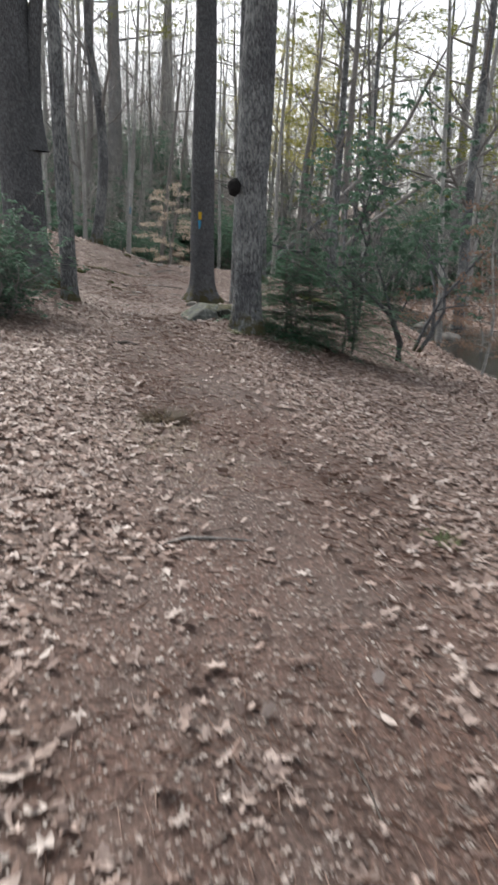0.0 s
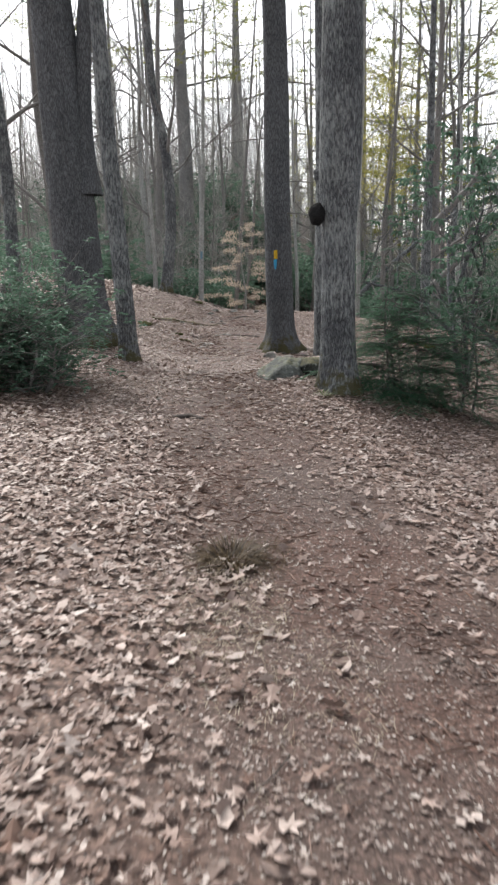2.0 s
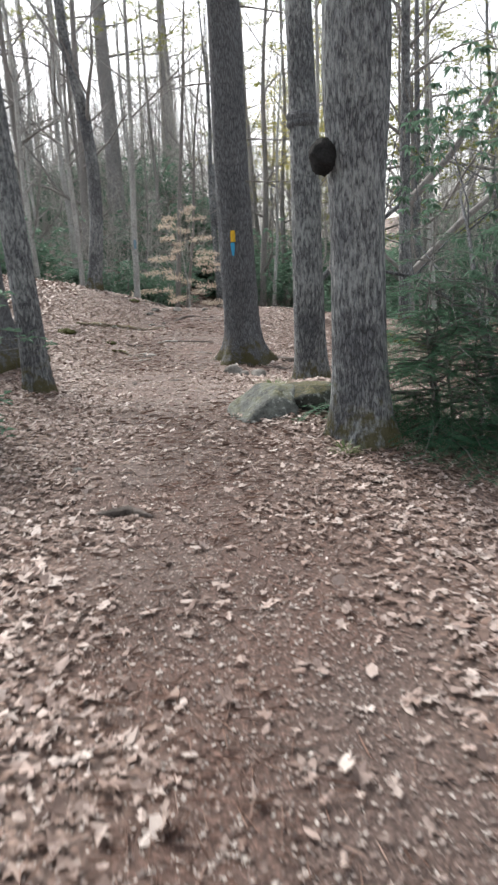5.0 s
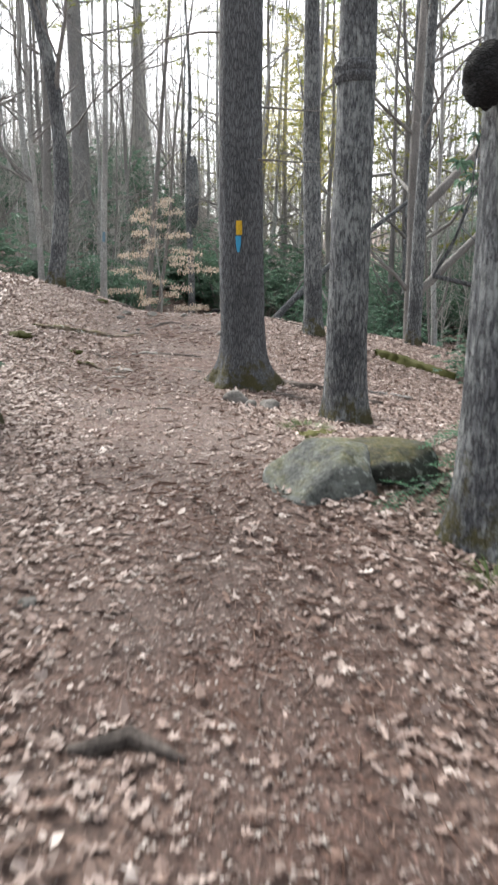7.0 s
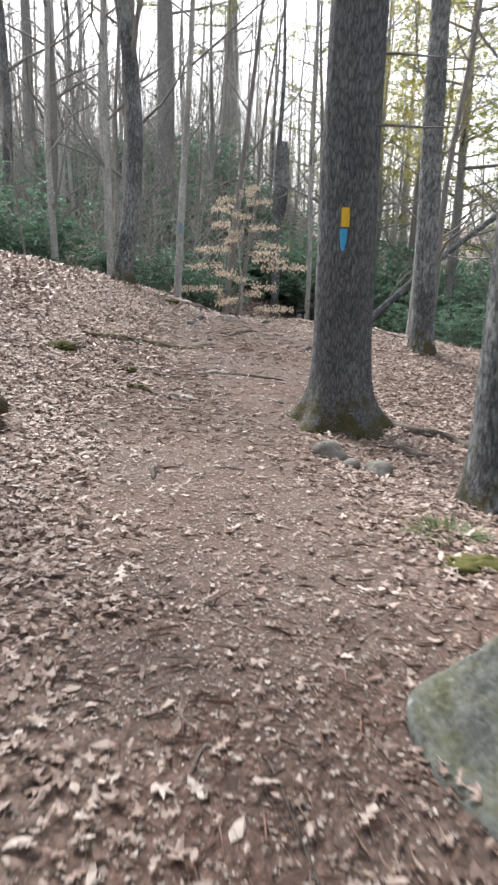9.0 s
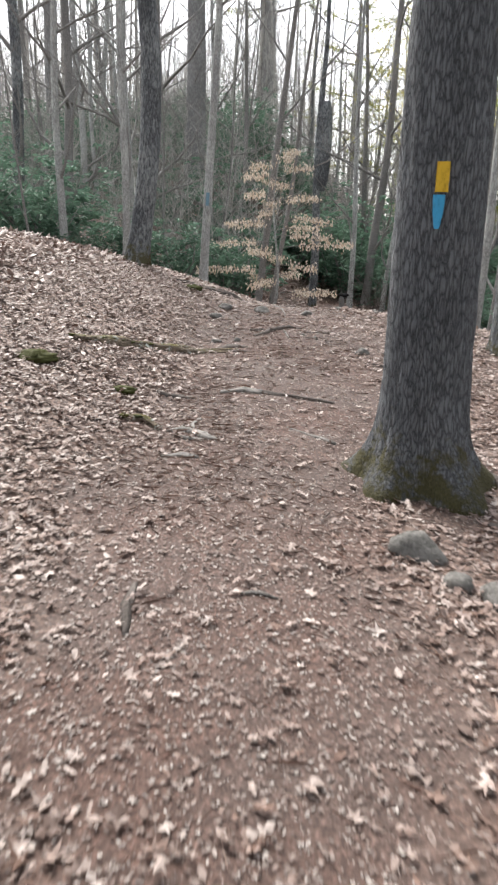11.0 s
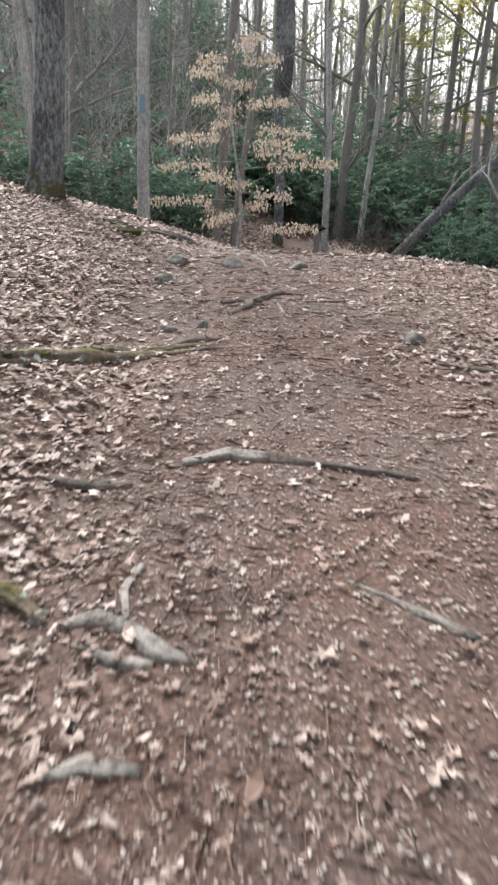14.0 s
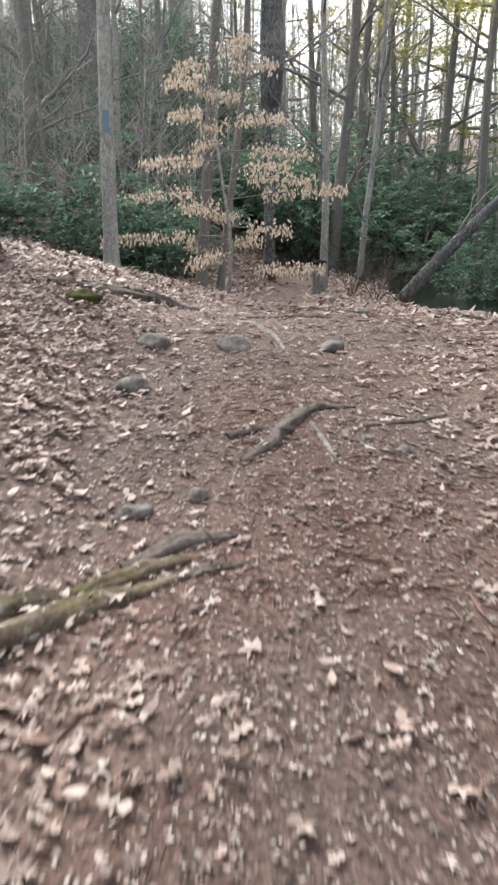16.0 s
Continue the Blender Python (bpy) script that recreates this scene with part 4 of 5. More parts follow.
# ---- rocks, roots, sticks and tufts ----
def rock(name, label, at, size, seed, mat, turn=0.0, rough=0.28, sink=0.35, category="rock", group="", faces_cut=()):
    """An angular stone: a ball cut by planes, with worn edges and a grainy face."""
    rng = random.Random(seed * 7 + 1)
    planes = [(Vector((rng.gauss(0, 1), rng.gauss(0, 1), rng.gauss(0.15, 0.8))).normalized(), rng.uniform(0.5, 0.9)) for _ in range(11)]
    if faces_cut:
        planes = [(Vector(n).normalized(), h) for n, h in faces_cut]
    rings, sides = (44, 64) if size[0] > 0.4 else (12, 18)
    verts, faces = [], []
    for k in range(rings + 1):
        v = math.pi * k / rings
        for s in range(sides):
            a = 2 * math.pi * s / sides
            d = Vector((math.sin(v) * math.cos(a), math.sin(v) * math.sin(a), math.cos(v)))
            cuts = [1.0] + [h / d.dot(n) for n, h in planes if d.dot(n) > 0.05]
            q = -math.log(sum(math.exp(-30 * c) for c in cuts)) / 30
            q = q + 0.05 * rough * 3 * noise.noise(d * 3 + Vector((seed, 0, 0))) + 0.018 * noise.noise(d * 11 + Vector((seed, 2, 0)))
            verts.append((d.x * q * size[0] / 2, d.y * q * size[1] / 2, d.z * q * size[2] * 0.65))
    for k in range(rings):
        for s in range(sides):
            a, b = k * sides + s, k * sides + (s + 1) % sides
            faces.append((a, a + sides, b + sides, b))
    z = floor_at(*at)
    ob = new(name, mesh_of(name, verts, faces, mat))
    ob.location, ob.rotation_euler = (at[0], at[1], z + size[2] * (0.5 - sink)), (0, 0, turn)
    return tagged(ob, label, category, group)


rock("boulder", "grey wedge-shaped boulder with pale lichen and a mossy top", (-1.01, 12.24), (0.84, 0.98, 0.4), 3, ROCK, 0.0, 0.3, 0.5,
     faces_cut=(((-0.62, -0.4, 0.72), 0.56), ((0.2, -0.95, 0.25), 0.66), ((0.12, 0.2, 0.97), 0.74), ((0.95, -0.2, 0.15), 0.62), ((-0.5, 0.8, 0.3), 0.7), ((0.5, -0.5, 0.75), 0.74)))
# moss is its own; the near-black stone colour stands for shadow
rock("boulder", "mossy boulder with shade in its dark colour, half buried against the wedge-shaped one", (-0.67, 12.3), (0.68, 0.74, 0.36), 6, SHADED_MOSSY_ROCK, -0.1, 0.3, 0.5,
     faces_cut=(((0.05, -0.96, -0.25), 0.6), ((0.0, 0.1, 1.0), 0.66), ((0.8, -0.6, 0.2), 0.72), ((-0.9, -0.3, 0.2), 0.8), ((-0.3, -0.5, 0.8), 0.72), ((0.45, -0.4, 0.8), 0.74)))
for x, y, s, sd, label in ((-3.6, 20.85, 0.16, 1, "greenish grey stone at the trail edge"), (-3.38, 21.0, 0.13, 2, "small grey stone in the trail"), (-3.92, 23.1, 0.3, 3, "dark stone at the foot of the bank"), (-3.36, 23.1, 0.28, 4, "low grey stone in the crest of the trail"),
                           (-3.85, 22.1, 0.24, 5, "grey stone half sunk in leaves"), (-2.72, 23.1, 0.22, 6, "flat pale stone in the trail"), (-1.44, 15.86, 0.26, 7, "pale flat stone below the pine"), (-1.24, 15.68, 0.3, 8, "pale flat stone below the pine"), (-1.6, 16.2, 0.36, 9, "round brown stone at the pine roots"),
                           (-2.45, 10.8, 0.13, 10, "small greenish stone among leaves"), (-2.65, 21.6, 0.09, 11, "pebble beside a root"), (-2.5, 21.5, 0.1, 12, "pebble beside a root"), (-1.9, 20.9, 0.2, 13, "flat stone among leaves"), (-2.3, 25.0, 0.2, 14, "pale stone on the crest"), (-1.7, 24.9, 0.26, 15, "pale stone on the crest"), (-1.2, 25.2, 0.24, 16, "dark wet stone above the stream")):
    rock("stone", label, (x, y), (s, s * (0.65 + 0.04 * (sd % 7)), s * (0.42 + 0.03 * (sd % 5))), sd, STONE, sd * 0.7, 0.45, 0.44, "stone")
for i, (x, y, s) in enumerate(((3.6, 25.3, 0.8), (4.2, 26.4, 0.6), (2.2, 30.6, 0.5), (2.8, 28.9, 0.5), (1.4, 32.2, 0.6), (5.0, 19.6, 0.7), (5.6, 16.4, 0.5), (4.8, 22, 0.6))):
    v, f = lumpy((0, 0, 0), (s * 0.5, s * 0.4, s * 0.3), 40 + i, 0.3, 12, 18, 1.6)
    st = tagged(new("stream_stone", mesh_of("stream_stone", v, f, STONE)), "wet grey stone standing in the stream", "stone", "stream stones")
    st.location = (x, y, max(floor_at(x, y), WATER_Z - 0.1) + s * 0.1)


def root(name, label, points, radii, seed, mat=None, category="root", lift=0.05, moss=False, flat=0.75):
    """A surface root or stick that follows the ground, knotty and tapering."""
    rng = random.Random(seed)
    pts, rad = [], []
    for i in range(len(points) - 1):
        (x0, y0), (x1, y1) = points[i], points[i + 1]
        n = max(3, int(math.hypot(x1 - x0, y1 - y0) / 0.05))
        for k in range(n + (i == len(points) - 2)):
            t = k / n
            x, y = x0 + (x1 - x0) * t, y0 + (y1 - y0) * t
            f = (i + t) / (len(points) - 1)
            r = 0.8 * np.interp(f, np.linspace(0, 1, len(radii)), radii)
            x += 0.35 * r * noise.noise((f * 9, seed, 0.3))
            y += 0.5 * r * noise.noise((f * 11, seed, 4.3))
            pts.append(Vector((x, y, floor_at(x, y) + r * lift)))
            rad.append(float(r) * (1 + 0.25 * noise.noise((f * 14, seed, 2.2))))
    shape = ([], [])
    tube(shape, pts, rad, 16, lambda a, k: (1 + 0.45 * noise.noise((math.cos(a) * 2.6, math.sin(a) * 2.6, k * 0.17 + seed)) + 0.28 * noise.noise((math.cos(a) * 6, math.sin(a) * 6, k * 0.1 + seed))) * (1 - 0.25 * abs(math.sin(a))))
    ob = new(name, mesh_of(name, shape[0], shape[1], mat or ROOT_BARK))
    if moss:
        for i in range(0, len(pts) // 2, 2):
            if rng.random() < 0.8:
                c = pts[i]
                part("moss", lumpy((c.x, c.y, c.z + rad[i] * 0.6), (0.035, 0.032, 0.012), i + seed, 0.9, 9, 12, 3.0), MOSS, ob, "olive green moss")
    return tagged(ob, label, category)


root("root", "weathered grey root lying across the trail", ((-3.2, 18.96), (-3.0, 19.03), (-2.82, 19.03)), (0.03, 0.055, 0.04), 1, PALE_WOOD)
root("root", "long dark root lying across the trail", ((-2.95, 19.05), (-2.6, 19.0), (-2.35, 18.97), (-2.15, 18.92)), (0.03, 0.035, 0.04, 0.015), 2)
root("root", "mossy rotten root running out of the leaf bank", ((-4.7, 19.2), (-4.3, 19.5), (-3.95, 19.9), (-3.6, 20.3), (-3.38, 20.45)), (0.07, 0.085, 0.07, 0.055, 0.02), 3, MOSSY_WOOD, moss=True)
root("root", "split strand of rotten root beside the larger one", ((-4.05, 19.98), (-3.75, 20.28), (-3.5, 20.5), (-3.3, 20.58)), (0.035, 0.05, 0.045, 0.015), 31, MOSSY_WOOD)
root("root", "split grey root at the trail edge", ((-3.58, 20.5), (-3.4, 20.66), (-3.2, 20.72)), (0.03, 0.045, 0.015), 4)
root("root", "thin grey splinter of root", ((-3.5, 20.4), (-3.3, 20.5), (-3.15, 20.56)), (0.015, 0.03, 0.01), 32)
root("root", "dark kinked root in the middle of the trail", ((-3.22, 21.3), (-3.08, 21.5), (-2.98, 21.78), (-2.86, 21.98), (-2.66, 22.04)), (0.025, 0.05, 0.045, 0.04, 0.012), 5)
root("root", "pale root fibres running down from the kinked root", ((-2.9, 21.75), (-2.84, 21.5), (-2.8, 21.35)), (0.015, 0.02, 0.008), 33, PALE_WOOD)
root("root", "short stub of a root", ((-3.3, 21.55), (-3.15, 21.62)), (0.03, 0.02), 6)
root("root", "lichened root piece among the leaves", ((-3.72, 18.65), (-3.55, 18.7), (-3.38, 18.74)), (0.04, 0.045, 0.025), 7)
root("root", "pale knotty root beside the trail", ((-3.4, 17.82), (-3.3, 17.86), (-3.18, 17.82), (-3.08, 17.72), (-2.96, 17.68)), (0.02, 0.05, 0.035, 0.05, 0.012), 8, PALE_WOOD)
root("root", "grey strand of the knotty root", ((-3.34, 17.74), (-3.2, 17.68), (-3.08, 17.66)), (0.015, 0.038, 0.02), 34, PALE_WOOD)
root("root", "pale root stub beside the trail", ((-3.2, 17.86), (-3.24, 18.0), (-3.22, 18.16)), (0.012, 0.022, 0.028), 9, PALE_WOOD)
root("root", "pale root half sunk in the trail edge", ((-3.3, 17.26), (-3.18, 17.3), (-3.04, 17.3)), (0.02, 0.045, 0.02), 10, PALE_WOOD)
root("root", "mossy grey root among the leaves", ((-3.75, 17.8), (-3.6, 17.88), (-3.46, 17.84)), (0.04, 0.06, 0.03), 35, MOSSY_WOOD, moss=True)
root("stick", "pale twig across the trail", ((-2.45, 15.5), (-2.37, 15.53), (-2.26, 15.5)), (0.008, 0.013, 0.007), 36, PALE_WOOD, "stick", 1.0)
root("stick", "crumbled dark strip of bark at the trail edge", ((-2.93, 15.45), (-2.9, 15.25), (-2.84, 15.02)), (0.015, 0.032, 0.018), 37, ROOT_BARK, "stick", 0.2)
root("root", "pale thin root from the pine", ((-2.5, 18.15), (-2.36, 18.08), (-2.25, 18.0), (-2.1, 17.9)), (0.012, 0.02, 0.025, 0.02), 11, PALE_WOOD)
root("root", "dark root beside the pine", ((-1.8, 20.5), (-1.62, 20.42), (-1.45, 20.4)), (0.02, 0.04, 0.02), 12)
root("root", "thin root on the trail", ((-2.65, 21.75), (-2.4, 21.85), (-2.2, 21.98)), (0.012, 0.02, 0.012), 13)
root("root", "thin root on the trail", ((-2.6, 21.5), (-2.45, 21.42)), (0.015, 0.015), 14)
root("fallen_log", "fallen branch lying below the pine", ((-1.25, 17.9), (-0.85, 17.35), (-0.3, 16.95), (0.2, 16.8)), (0.06, 0.085, 0.08, 0.06), 15, ROOT_BARK, "log")
root("fallen_log", "short dark log by the pine roots", ((-1.15, 16.7), (-0.78, 16.36)), (0.05, 0.06), 16, ROOT_BARK, "log")
root("fallen_log", "mossy log above the stream", ((0.75, 20.3), (1.3, 19.9), (1.9, 19.5)), (0.18, 0.2, 0.15), 17, MOSS, "log", moss=True)
root("fallen_log", "grey log lying in the leaves", ((0.15, 17.5), (0.75, 17.5)), (0.05, 0.06), 18, TWIG_BARK, "log")
root("root", "root across the crest of the trail", ((-3.34, 24.4), (-3.0, 24.5), (-2.66, 24.43)), (0.025, 0.03, 0.025), 19)
root("root", "pale root on the crest", ((-3.4, 24.2), (-3.15, 23.6), (-3.0, 22.9)), (0.02, 0.025, 0.012), 20, PALE_WOOD)
root("root", "broad grey root on the bank", ((-4.85, 23.95), (-4.4, 24.35), (-4.0, 24.65), (-3.75, 24.75)), (0.05, 0.08, 0.07, 0.03), 21)
root("root", "broad grey root on the bank", ((-4.7, 24.3), (-4.3, 24.6), (-3.95, 24.95)), (0.05, 0.07, 0.03), 22, moss=True)
root("root", "dark root on the crest", ((-2.0, 23.6), (-1.7, 23.5)), (0.02, 0.03), 23)
root("stick", "dark rotting stick at the trail edge", ((-2.08, 9.9), (-1.9, 9.97), (-1.73, 9.88)), (0.03, 0.045, 0.015), 24, ROOT_BARK, "stick", 0.5)
root("stick", "thin bare twig on the trail", ((-1.83, 12.1), (-1.75, 11.9), (-1.67, 11.68)), (0.006, 0.006, 0.004), 25, ROOT_BARK, "stick", 1.0)
root("stick", "pale twig lying by the oak", ((-0.5, 11.2), (-0.2, 10.9)), (0.012, 0.01), 26, ROOT_BARK, "stick", 1.0)
root("stick", "dark stick across the trail", ((-0.5, 3.5), (-0.36, 3.58), (-0.1, 3.63), (0.0, 3.66)), (0.006, 0.014, 0.01, 0.005), 27, TWIG_BARK, "stick", 0.8)
root("stick", "pale twig on the trail", ((-1.84, 12.0), (-1.72, 11.8)), (0.005, 0.004), 28, ROOT_BARK, "stick", 1.0)
root("stick", "pale twig on the trail", ((-2.05, 12.0), (-2.03, 12.15)), (0.008, 0.006), 29, ROOT_BARK, "stick", 1.0)
root("fallen_branch", "thin fallen branch on the crest", ((-1.9, 26.2), (-1.4, 25.0), (-0.7, 23.6), (-0.2, 22.9)), (0.012, 0.02, 0.02, 0.015), 30, ROOT_BARK, "branch", 2.0)

# leaning trunk over the stream, and the stump
lean = ([], [])
tube(lean, [Vector((0.36 * k + 0.01 * k * k, 0.05 * k, -0.15 + 0.42 * k)) for k in range(12)], [0.13 - 0.006 * k for k in range(12)], 18, lambda a, k: 1 + 0.06 * noise.noise((math.cos(a) * 2, math.sin(a) * 2, k * 0.6)))
lt = thing("leaning_tree", "grey tree leaning out over the stream", "tree", (-0.95, 32.3, floor_at(-0.95, 32.3)))
part("trunk", lean, LICHEN_BARK, lt)
for k in (3, 5, 7, 9):
    limb = ([], [])
    grow(random.Random(k), limb, Vector((0.36 * k + 0.01 * k * k, 0.05 * k, 0.42 * k)), Vector((0.4, -0.2, 0.8 if k % 2 else -0.4)).normalized(), 1.6, 0.03, 2, 0.1)
    part("limb", limb, TWIG_BARK, lt)
st = thing("stump", "short dark broken stump with a slab on top", "stump", (-2.4, 32.4, floor_at(-2.4, 32.4)))
post, slab = ([], []), lumpy((0.04, 0, 0.6), (0.14, 0.1, 0.05), 9, 0.5, 8, 14)
tube(post, [Vector((0, 0, 0.08 * k - 0.08)) for k in range(9)], [0.11, 0.09, 0.075, 0.07, 0.07, 0.07, 0.07, 0.075, 0.06], 12, lambda a, k: 1 + 0.15 * noise.noise((math.cos(a) * 3, math.sin(a) * 3, k * 0.6)))
part("post", post, TWIG_BARK, st)
part("slab", slab, DARK_WOOD, st)


for x, y, r, sd in ((-4.76, 18.45, 0.2, 1), (-3.95, 18.37, 0.12, 2), (-4.55, 23.7, 0.16, 3), (-0.95, 13.55, 0.16, 4)):
    cushion = tagged(new("moss_cushion", mesh_of("moss_cushion", *lumpy((0, 0, 0), (r, r * 0.7, r * 0.3), 70 + sd, 0.6, 14, 22, 3.0), MOSS)), "low olive cushion of moss among the leaves", "moss")
    cushion.location = (x, y, floor_at(x, y))


def tuft(name, label, at, r, n, length, mat, seed, droop=0.9, loose=False):
    """A clump of grass blades that arch outwards."""
    rng = random.Random(seed)
    verts, faces = [], []
    for _ in range(n):
        a, q = rng.uniform(0, 6.28), r * 0.45 * math.sqrt(rng.random())
        a = a + rng.gauss(0, 0.5)
        d = Vector((math.cos(a), math.sin(a), 0))
        b = rng.uniform(0, 6.28)
        p, L = (Vector((math.cos(b), math.sin(b), 0)) * (q * 2.2) if loose else d * q), length * rng.uniform(0.5, 1.15)
        up, w = rng.uniform(0.3, 1.5), Vector((-d.y, d.x, 0)) * (rng.uniform(0.0008, 0.0018) if loose else rng.uniform(0.003, 0.0065))
        b = len(verts)
        for k in range(4):
            t = k / 3
            c = p + d * (L * t * 0.75) + Vector((0, 0, L * (up * t - droop * t * t) * 0.8))
            c.z = max(c.z, 0.004)
            verts.extend((tuple(c - w * (1 - 0.8 * t)), tuple(c + w * (1 - 0.8 * t))))
        faces.extend((b + 2 * k, b + 2 * k + 1, b + 2 * k + 3, b + 2 * k + 2) for k in range(3))
    ob = new(name, mesh_of(name, verts, faces, mat))
    ob.location = (at[0], at[1], floor_at(*at))
    return tagged(ob, label, "grass")


tuft("grass_tuft", "dense dry brown grass tussock in the trail", (-0.86, 6.15), 0.32, 520, 0.2, GRASS, 1, 0.8)
tuft("grass_tuft", "loose brown blades round the tussock", (-0.84, 6.18), 0.36, 700, 0.14, GRASS, 8, 0.7, True)
tuft("grass_tuft", "thin dry grass flattened beside the tussock", (-1.05, 5.5), 0.6, 700, 0.12, STRAW, 2, 1.2, True)
tuft("grass_tuft", "thin dry grass flattened on the trail edge", (-0.75, 4.8), 0.75, 800, 0.11, STRAW, 3, 1.2, True)
tuft("grass_tuft", "small green grass tuft under the oak", (-0.45, 10.95), 0.12, 120, 0.16, GREEN_GRASS, 4)
tuft("grass_tuft", "sparse green grass in the leaves", (1.1, 3.98), 0.2, 140, 0.1, GREEN_GRASS, 5)
tuft("grass_tuft", "sparse grass below the ringed oak", (-1.0, 14.1), 0.4, 260, 0.14, GREEN_GRASS, 6)


# ---- fallen leaves, twigs and bits ----
OAK = ((0, -0.55), (0.2, -0.34), (0.07, -0.2), (0.32, -0.02), (0.1, 0.06), (0.26, 0.3), (0.0, 0.5), (-0.24, 0.34), (-0.09, 0.08), (-0.34, 0.02), (-0.08, -0.2), (-0.2, -0.32))
OVAL = ((0, -0.5), (0.24, -0.15), (0.18, 0.28), (0, 0.5), (-0.22, 0.2), (-0.22, -0.22))
STAR = ((0, -0.42), (0.3, -0.36), (0.13, -0.12), (0.5, 0.14), (0.14, 0.12), (0.02, 0.52), (-0.14, 0.13), (-0.48, 0.2), (-0.13, -0.1), (-0.34, -0.34))
BIT = ((0, -0.5), (0.32, -0.05), (0.05, 0.5), (-0.3, 0.1))


def leaf_cloud(rs, x, y, size, outline, tilt, curl, lift, hub=True):
    """Vertices and faces of one leaf at each (x, y), lying on the ground, tilted and curled."""
    n, m = len(x), len(outline)
    o = np.array(outline)
    if hub:
        o = np.vstack([o, [[0, 0]]])
    z = height(x, y) + np.array([lump(a, b) for a, b in zip(x, y)])
    z = z + rs.uniform(0.003, lift, n)
    turn, tx, ty = rs.uniform(0, 6.2832, n), rs.normal(0, tilt, n), rs.normal(0, tilt, n)
    s = size * np.exp(np.clip(rs.normal(0, 0.38, n), -0.9, 0.55))
    narrow = rs.uniform(0.75, 1.1, n)
    px, py = o[None, :, 0] * (s * narrow)[:, None], o[None, :, 1] * s[:, None]
    c1, c2 = rs.normal(0, curl, n), rs.normal(curl * 0.5, curl, n)
    pz = (c1[:, None] * px ** 2 + c2[:, None] * py ** 2) / s[:, None] + tx[:, None] * px + ty[:, None] * py
    pz = pz + s[:, None] * rs.normal(0, 0.035, pz.shape) * (0 if m < 5 else 1)
    pz = pz - pz.min(1, keepdims=True) * 0.8
    ct, sn = np.cos(turn)[:, None], np.sin(turn)[:, None]
    v = np.stack([x[:, None] + px * ct - py * sn, y[:, None] + px * sn + py * ct, z[:, None] + pz], 2)
    k = o.shape[0]
    base = np.arange(n)[:, None] * k
    if hub:
        tri = np.array([(m, i, (i + 1) % m) for i in range(m)])
        f = (base[:, :, None] + tri[None]).reshape(-1, 3)
    else:
        f = base + np.arange(m)[None]
    return v.reshape(-1, 3), f


def strewn(rs, box, density, keep):
    """Random places in box (x0, x1, y0, y1), thinned by keep(x, y)."""
    n = int((box[1] - box[0]) * (box[3] - box[2]) * density)
    x, y = rs.uniform(box[0], box[1], n), rs.uniform(box[2], box[3], n)
    k = rs.random(n) < keep(x, y)
    return x[k], y[k]


def litter(name, label, sets, mat, category):
    vs, fs, base = [], [], 0
    for v, f in sets:
        vs.append(v)
        fs.extend((f + base).tolist())
        base += len(v)
    return tagged(new(name, mesh_of(name, np.concatenate(vs), fs, mat, False)), label, category, kind="stuff")


def dry(x, y):
    return np.abs(x - eased(y, STREAM_Y, STREAM_X)) > 1.7


rs = np.random.RandomState(4)
near_keep = lambda x, y: ((1 - worn(x, y)) + 0.07 * worn(x, y)) * dry(x, y)
sets = []
edge = 0.7
for outline, share in ((OAK, 170), (STAR, 150), (OVAL, 60)):
    for y0, y1, more, size in ((0.6, 9.5, 1.45, 0.06), (9.5, 24.0, 2.2, 0.047)):
        x, y = strewn(rs, (-6.0 - edge, 2.6 + edge, y0 - edge * (y0 < 1), y1), share * more, near_keep)
        sets.append(leaf_cloud(rs, x, y, size, outline, 0.16, 0.45, 0.022, outline is not OVAL))
x, y = strewn(rs, (-9.5, 4.5, 24.0, 30), 300, near_keep)
sets.append(leaf_cloud(rs, x, y, 0.06, OVAL, 0.2, 0.6, 0.03, False))
x, y = strewn(rs, (-14, -6.0, 1, 34), 110, lambda x, y: near_keep(x, y) * smoothstep((x + 14.5) / 4) * smoothstep((y - 0.5) / 6))
sets.append(leaf_cloud(rs, x, y, 0.09, OVAL, 0.25, 0.8, 0.04, False))
x, y = strewn(rs, (2.8, 14, 1, 34), 90, lambda x, y: near_keep(x, y) * smoothstep((14.5 - x) / 5) * smoothstep((y - 0.5) / 6))
sets.append(leaf_cloud(rs, x, y, 0.09, OVAL, 0.25, 0.8, 0.04, False))
x, y = strewn(rs, (-6, 6, 30, 46), 90, near_keep)
sets.append(leaf_cloud(rs, x, y, 0.1, OVAL, 0.25, 0.8, 0.04, False))
feather = lambda x, y: near_keep(x, y) * ((x < -5.5) | (x > 2.4) | (y < 0.3) | (y > 25)) * (0.35 + 0.65 * smoothstep((30 - np.hypot(x + 2, y - 18)) / 12)) * (1 - smoothstep((np.hypot((x + 2) / 1.0, (y - 14) / 1.6) - 24) / 8))
x, y = strewn(rs, (-20, 18, -12, 44), 18, feather)
sets.append(leaf_cloud(rs, x, y, 0.1, OVAL, 0.25, 0.8, 0.04, False))
leaf_litter = litter("leaf_litter", "thick litter of dry brown oak and maple leaves", sets, LITTER, "leaves")
x, y = strewn(rs, (-6, 2.6, 0.4, 26), 1500, lambda x, y: 0.4 + 0.6 * worn(x, y))
x2, y2 = strewn(rs, (-5, 2.2, 0.4, 26), 340, lambda x, y: worn(x, y))
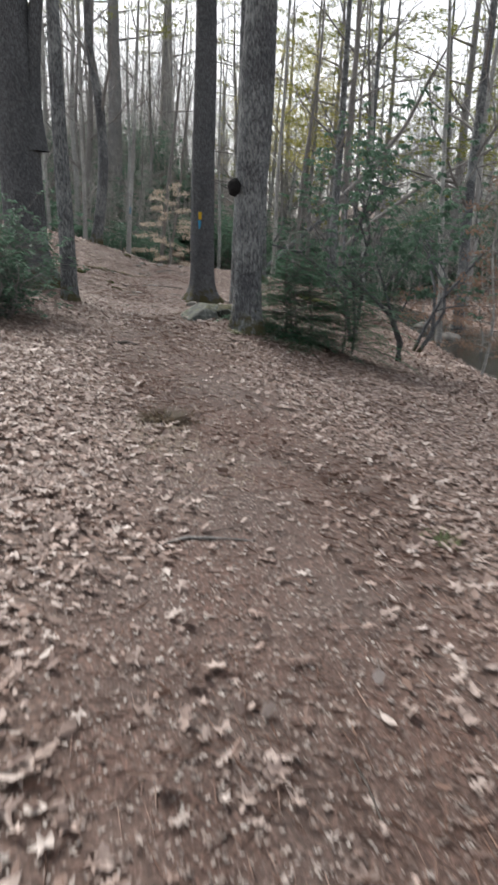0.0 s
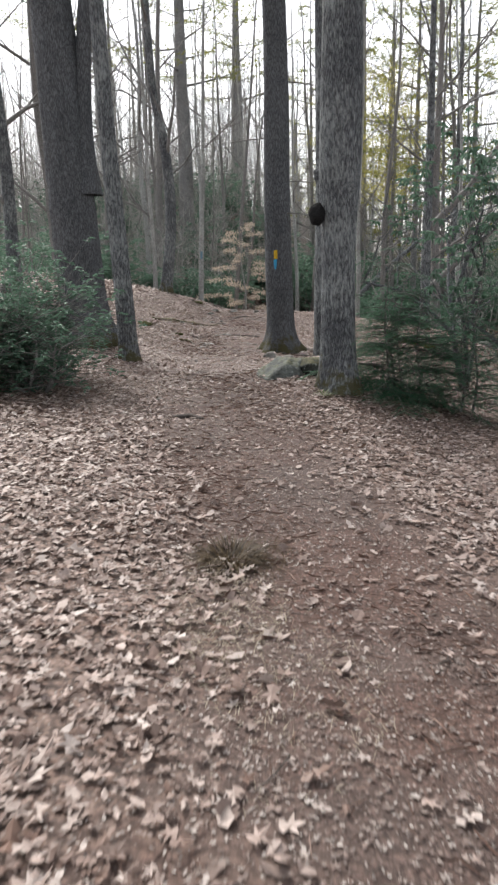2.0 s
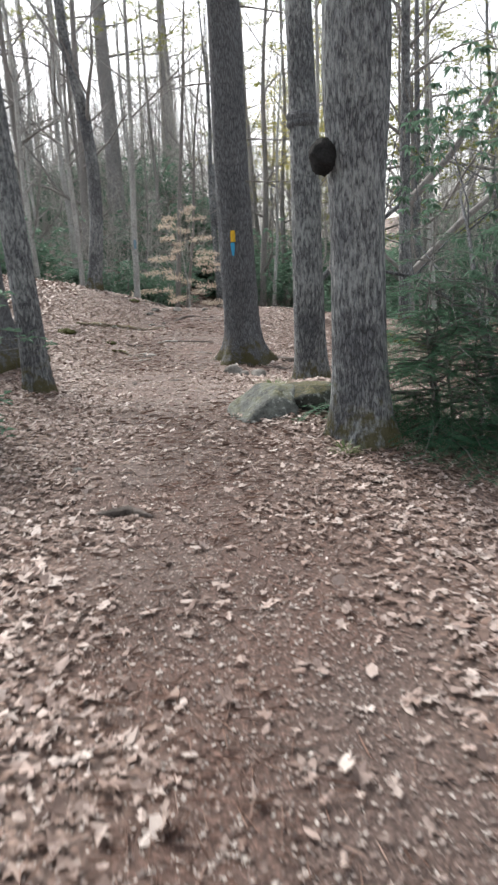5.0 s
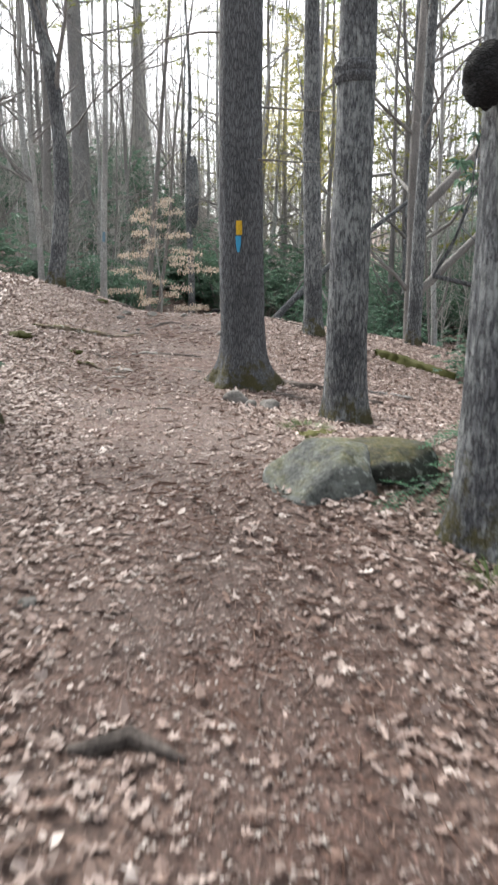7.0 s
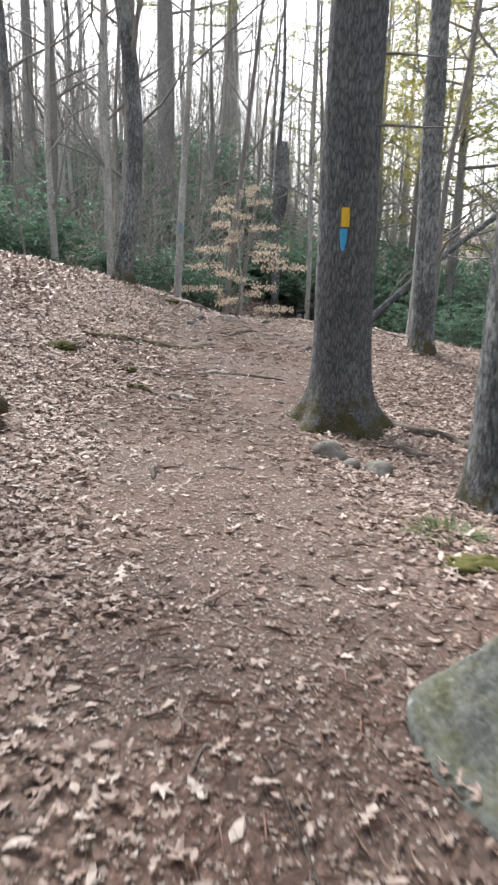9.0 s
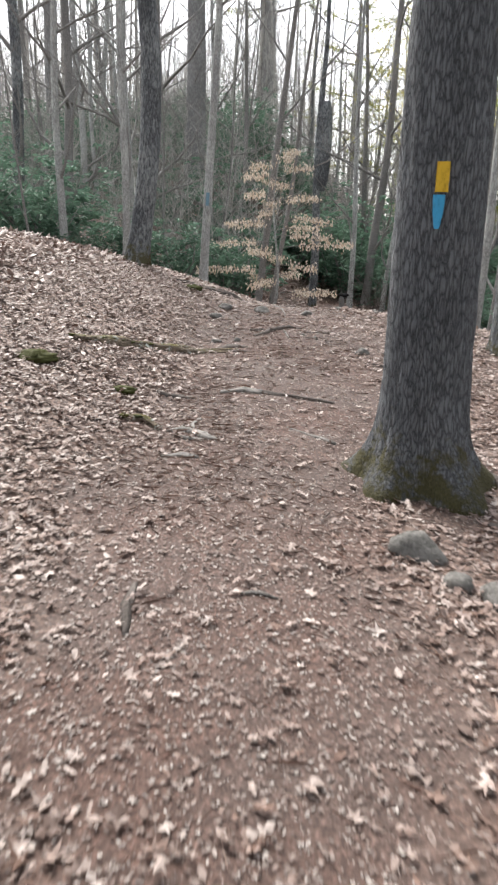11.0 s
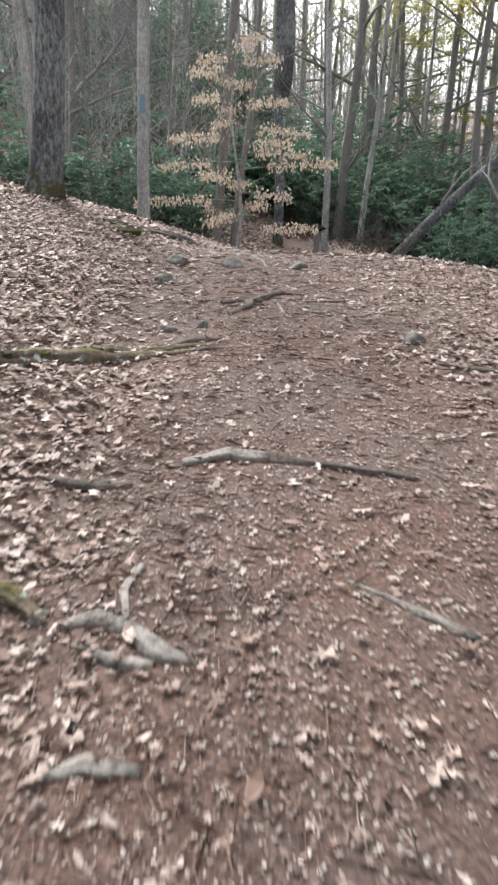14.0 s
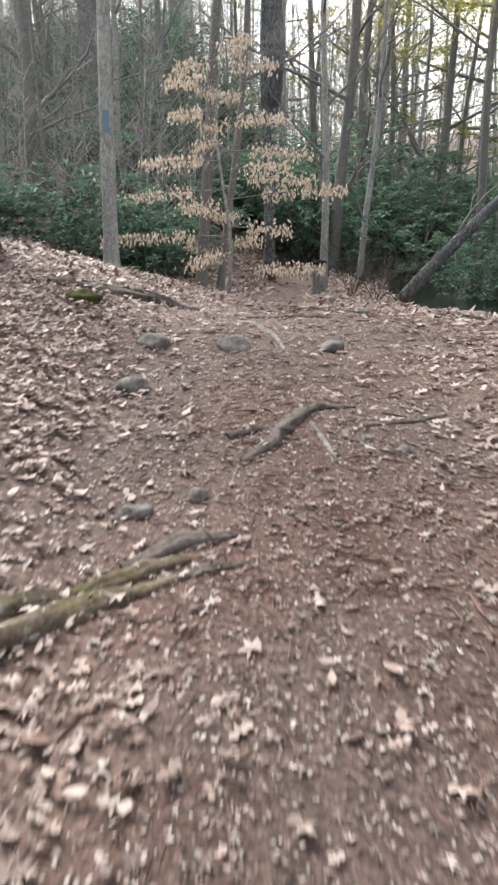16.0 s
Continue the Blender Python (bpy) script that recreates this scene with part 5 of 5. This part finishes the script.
litter("leaf_bits", "trodden bits of leaf and bark on the trail", [leaf_cloud(rs, x, y, 0.014, BIT, 0.2, 0.0, 0.008, False), leaf_cloud(rs, x2, y2, 0.024, STAR, 0.1, 0.3, 0.008)], CHIPS, "leaf bits")
NEEDLE = ((-0.012, -0.5), (0.012, -0.5), (0.03, 0.1), (0.005, 0.5), (-0.01, 0.1))
drift = lambda x, y: (0.15 + 0.85 * worn(x, y)) * (1 - 0.6 * smoothstep((y - 18) / 4)) * np.clip(0.4 + 0.8 * np.sin(x * 1.7 + 0.6 * y) * np.sin(y * 0.9 + 1.0), 0.1, 1.0)
x, y = strewn(rs, (-5, 2.2, 0.4, 26), 900, drift)
litter("needle_litter", "rusty fallen pine needles on the trail", [leaf_cloud(rs, x, y, 0.075, NEEDLE, 0.04, 0.1, 0.012, False)], DUFF, "needles")

# single larger leaves on top of the litter along the trail
shapes = []
for outline, size in ((OAK, 0.115), (STAR, 0.12), (OVAL, 0.095)):
    o = np.array(outline)
    v = [(px * size, py * size, 0.03 * math.sin(px * 5) + 0.5 * size * (px * px + py * py)) for px, py in outline] + [(0, 0, 0)]
    shapes.append(mesh_of("leaf", v, [(len(outline), i, (i + 1) % len(outline)) for i in range(len(outline))], LITTER, False))
for _ in range(280):
    y = rng.uniform(1.2, 20)
    x = float(eased(y, LEFT_Y, LEFT_X)) + rng.gauss(-0.3, 0.7) if rng.random() < 0.6 else float(eased(y, RIGHT_Y, RIGHT_X)) + rng.gauss(0.2, 0.6)
    q = new("leaf", shapes[rng.randint(0, 2)])
    q.location = (x, y, floor_at(x, y) + 0.03)
    q.rotation_euler = (rng.gauss(0, 0.25), rng.gauss(0, 0.25), rng.uniform(0, 6.28))
    q.scale = (0.78, 0.78, 0.78) if y < 9 else (0.58, 0.58, 0.58)
    q.parent = leaf_litter

twigs = ([], [])
for _ in range(420):
    y = rng.uniform(1, 25)
    x = rng.uniform(-5, 1.5)
    a, L = rng.uniform(0, 6.28), rng.uniform(0.05, 0.3)
    e = (x + math.cos(a) * L, y + math.sin(a) * L)
    m = ((x + e[0]) / 2 + rng.gauss(0, 0.02), (y + e[1]) / 2)
    r = rng.uniform(0.0015, 0.004)
    tube(twigs, [Vector((*q, floor_at(*q) + 0.015)) for q in ((x, y), m, e)], [r, r, r * 0.6], 4, cap=False)
tagged(new("twig_litter", mesh_of("twig_litter", twigs[0], twigs[1], ROOT_BARK)), "thin broken twigs strewn over the leaves", "twigs", kind="stuff")
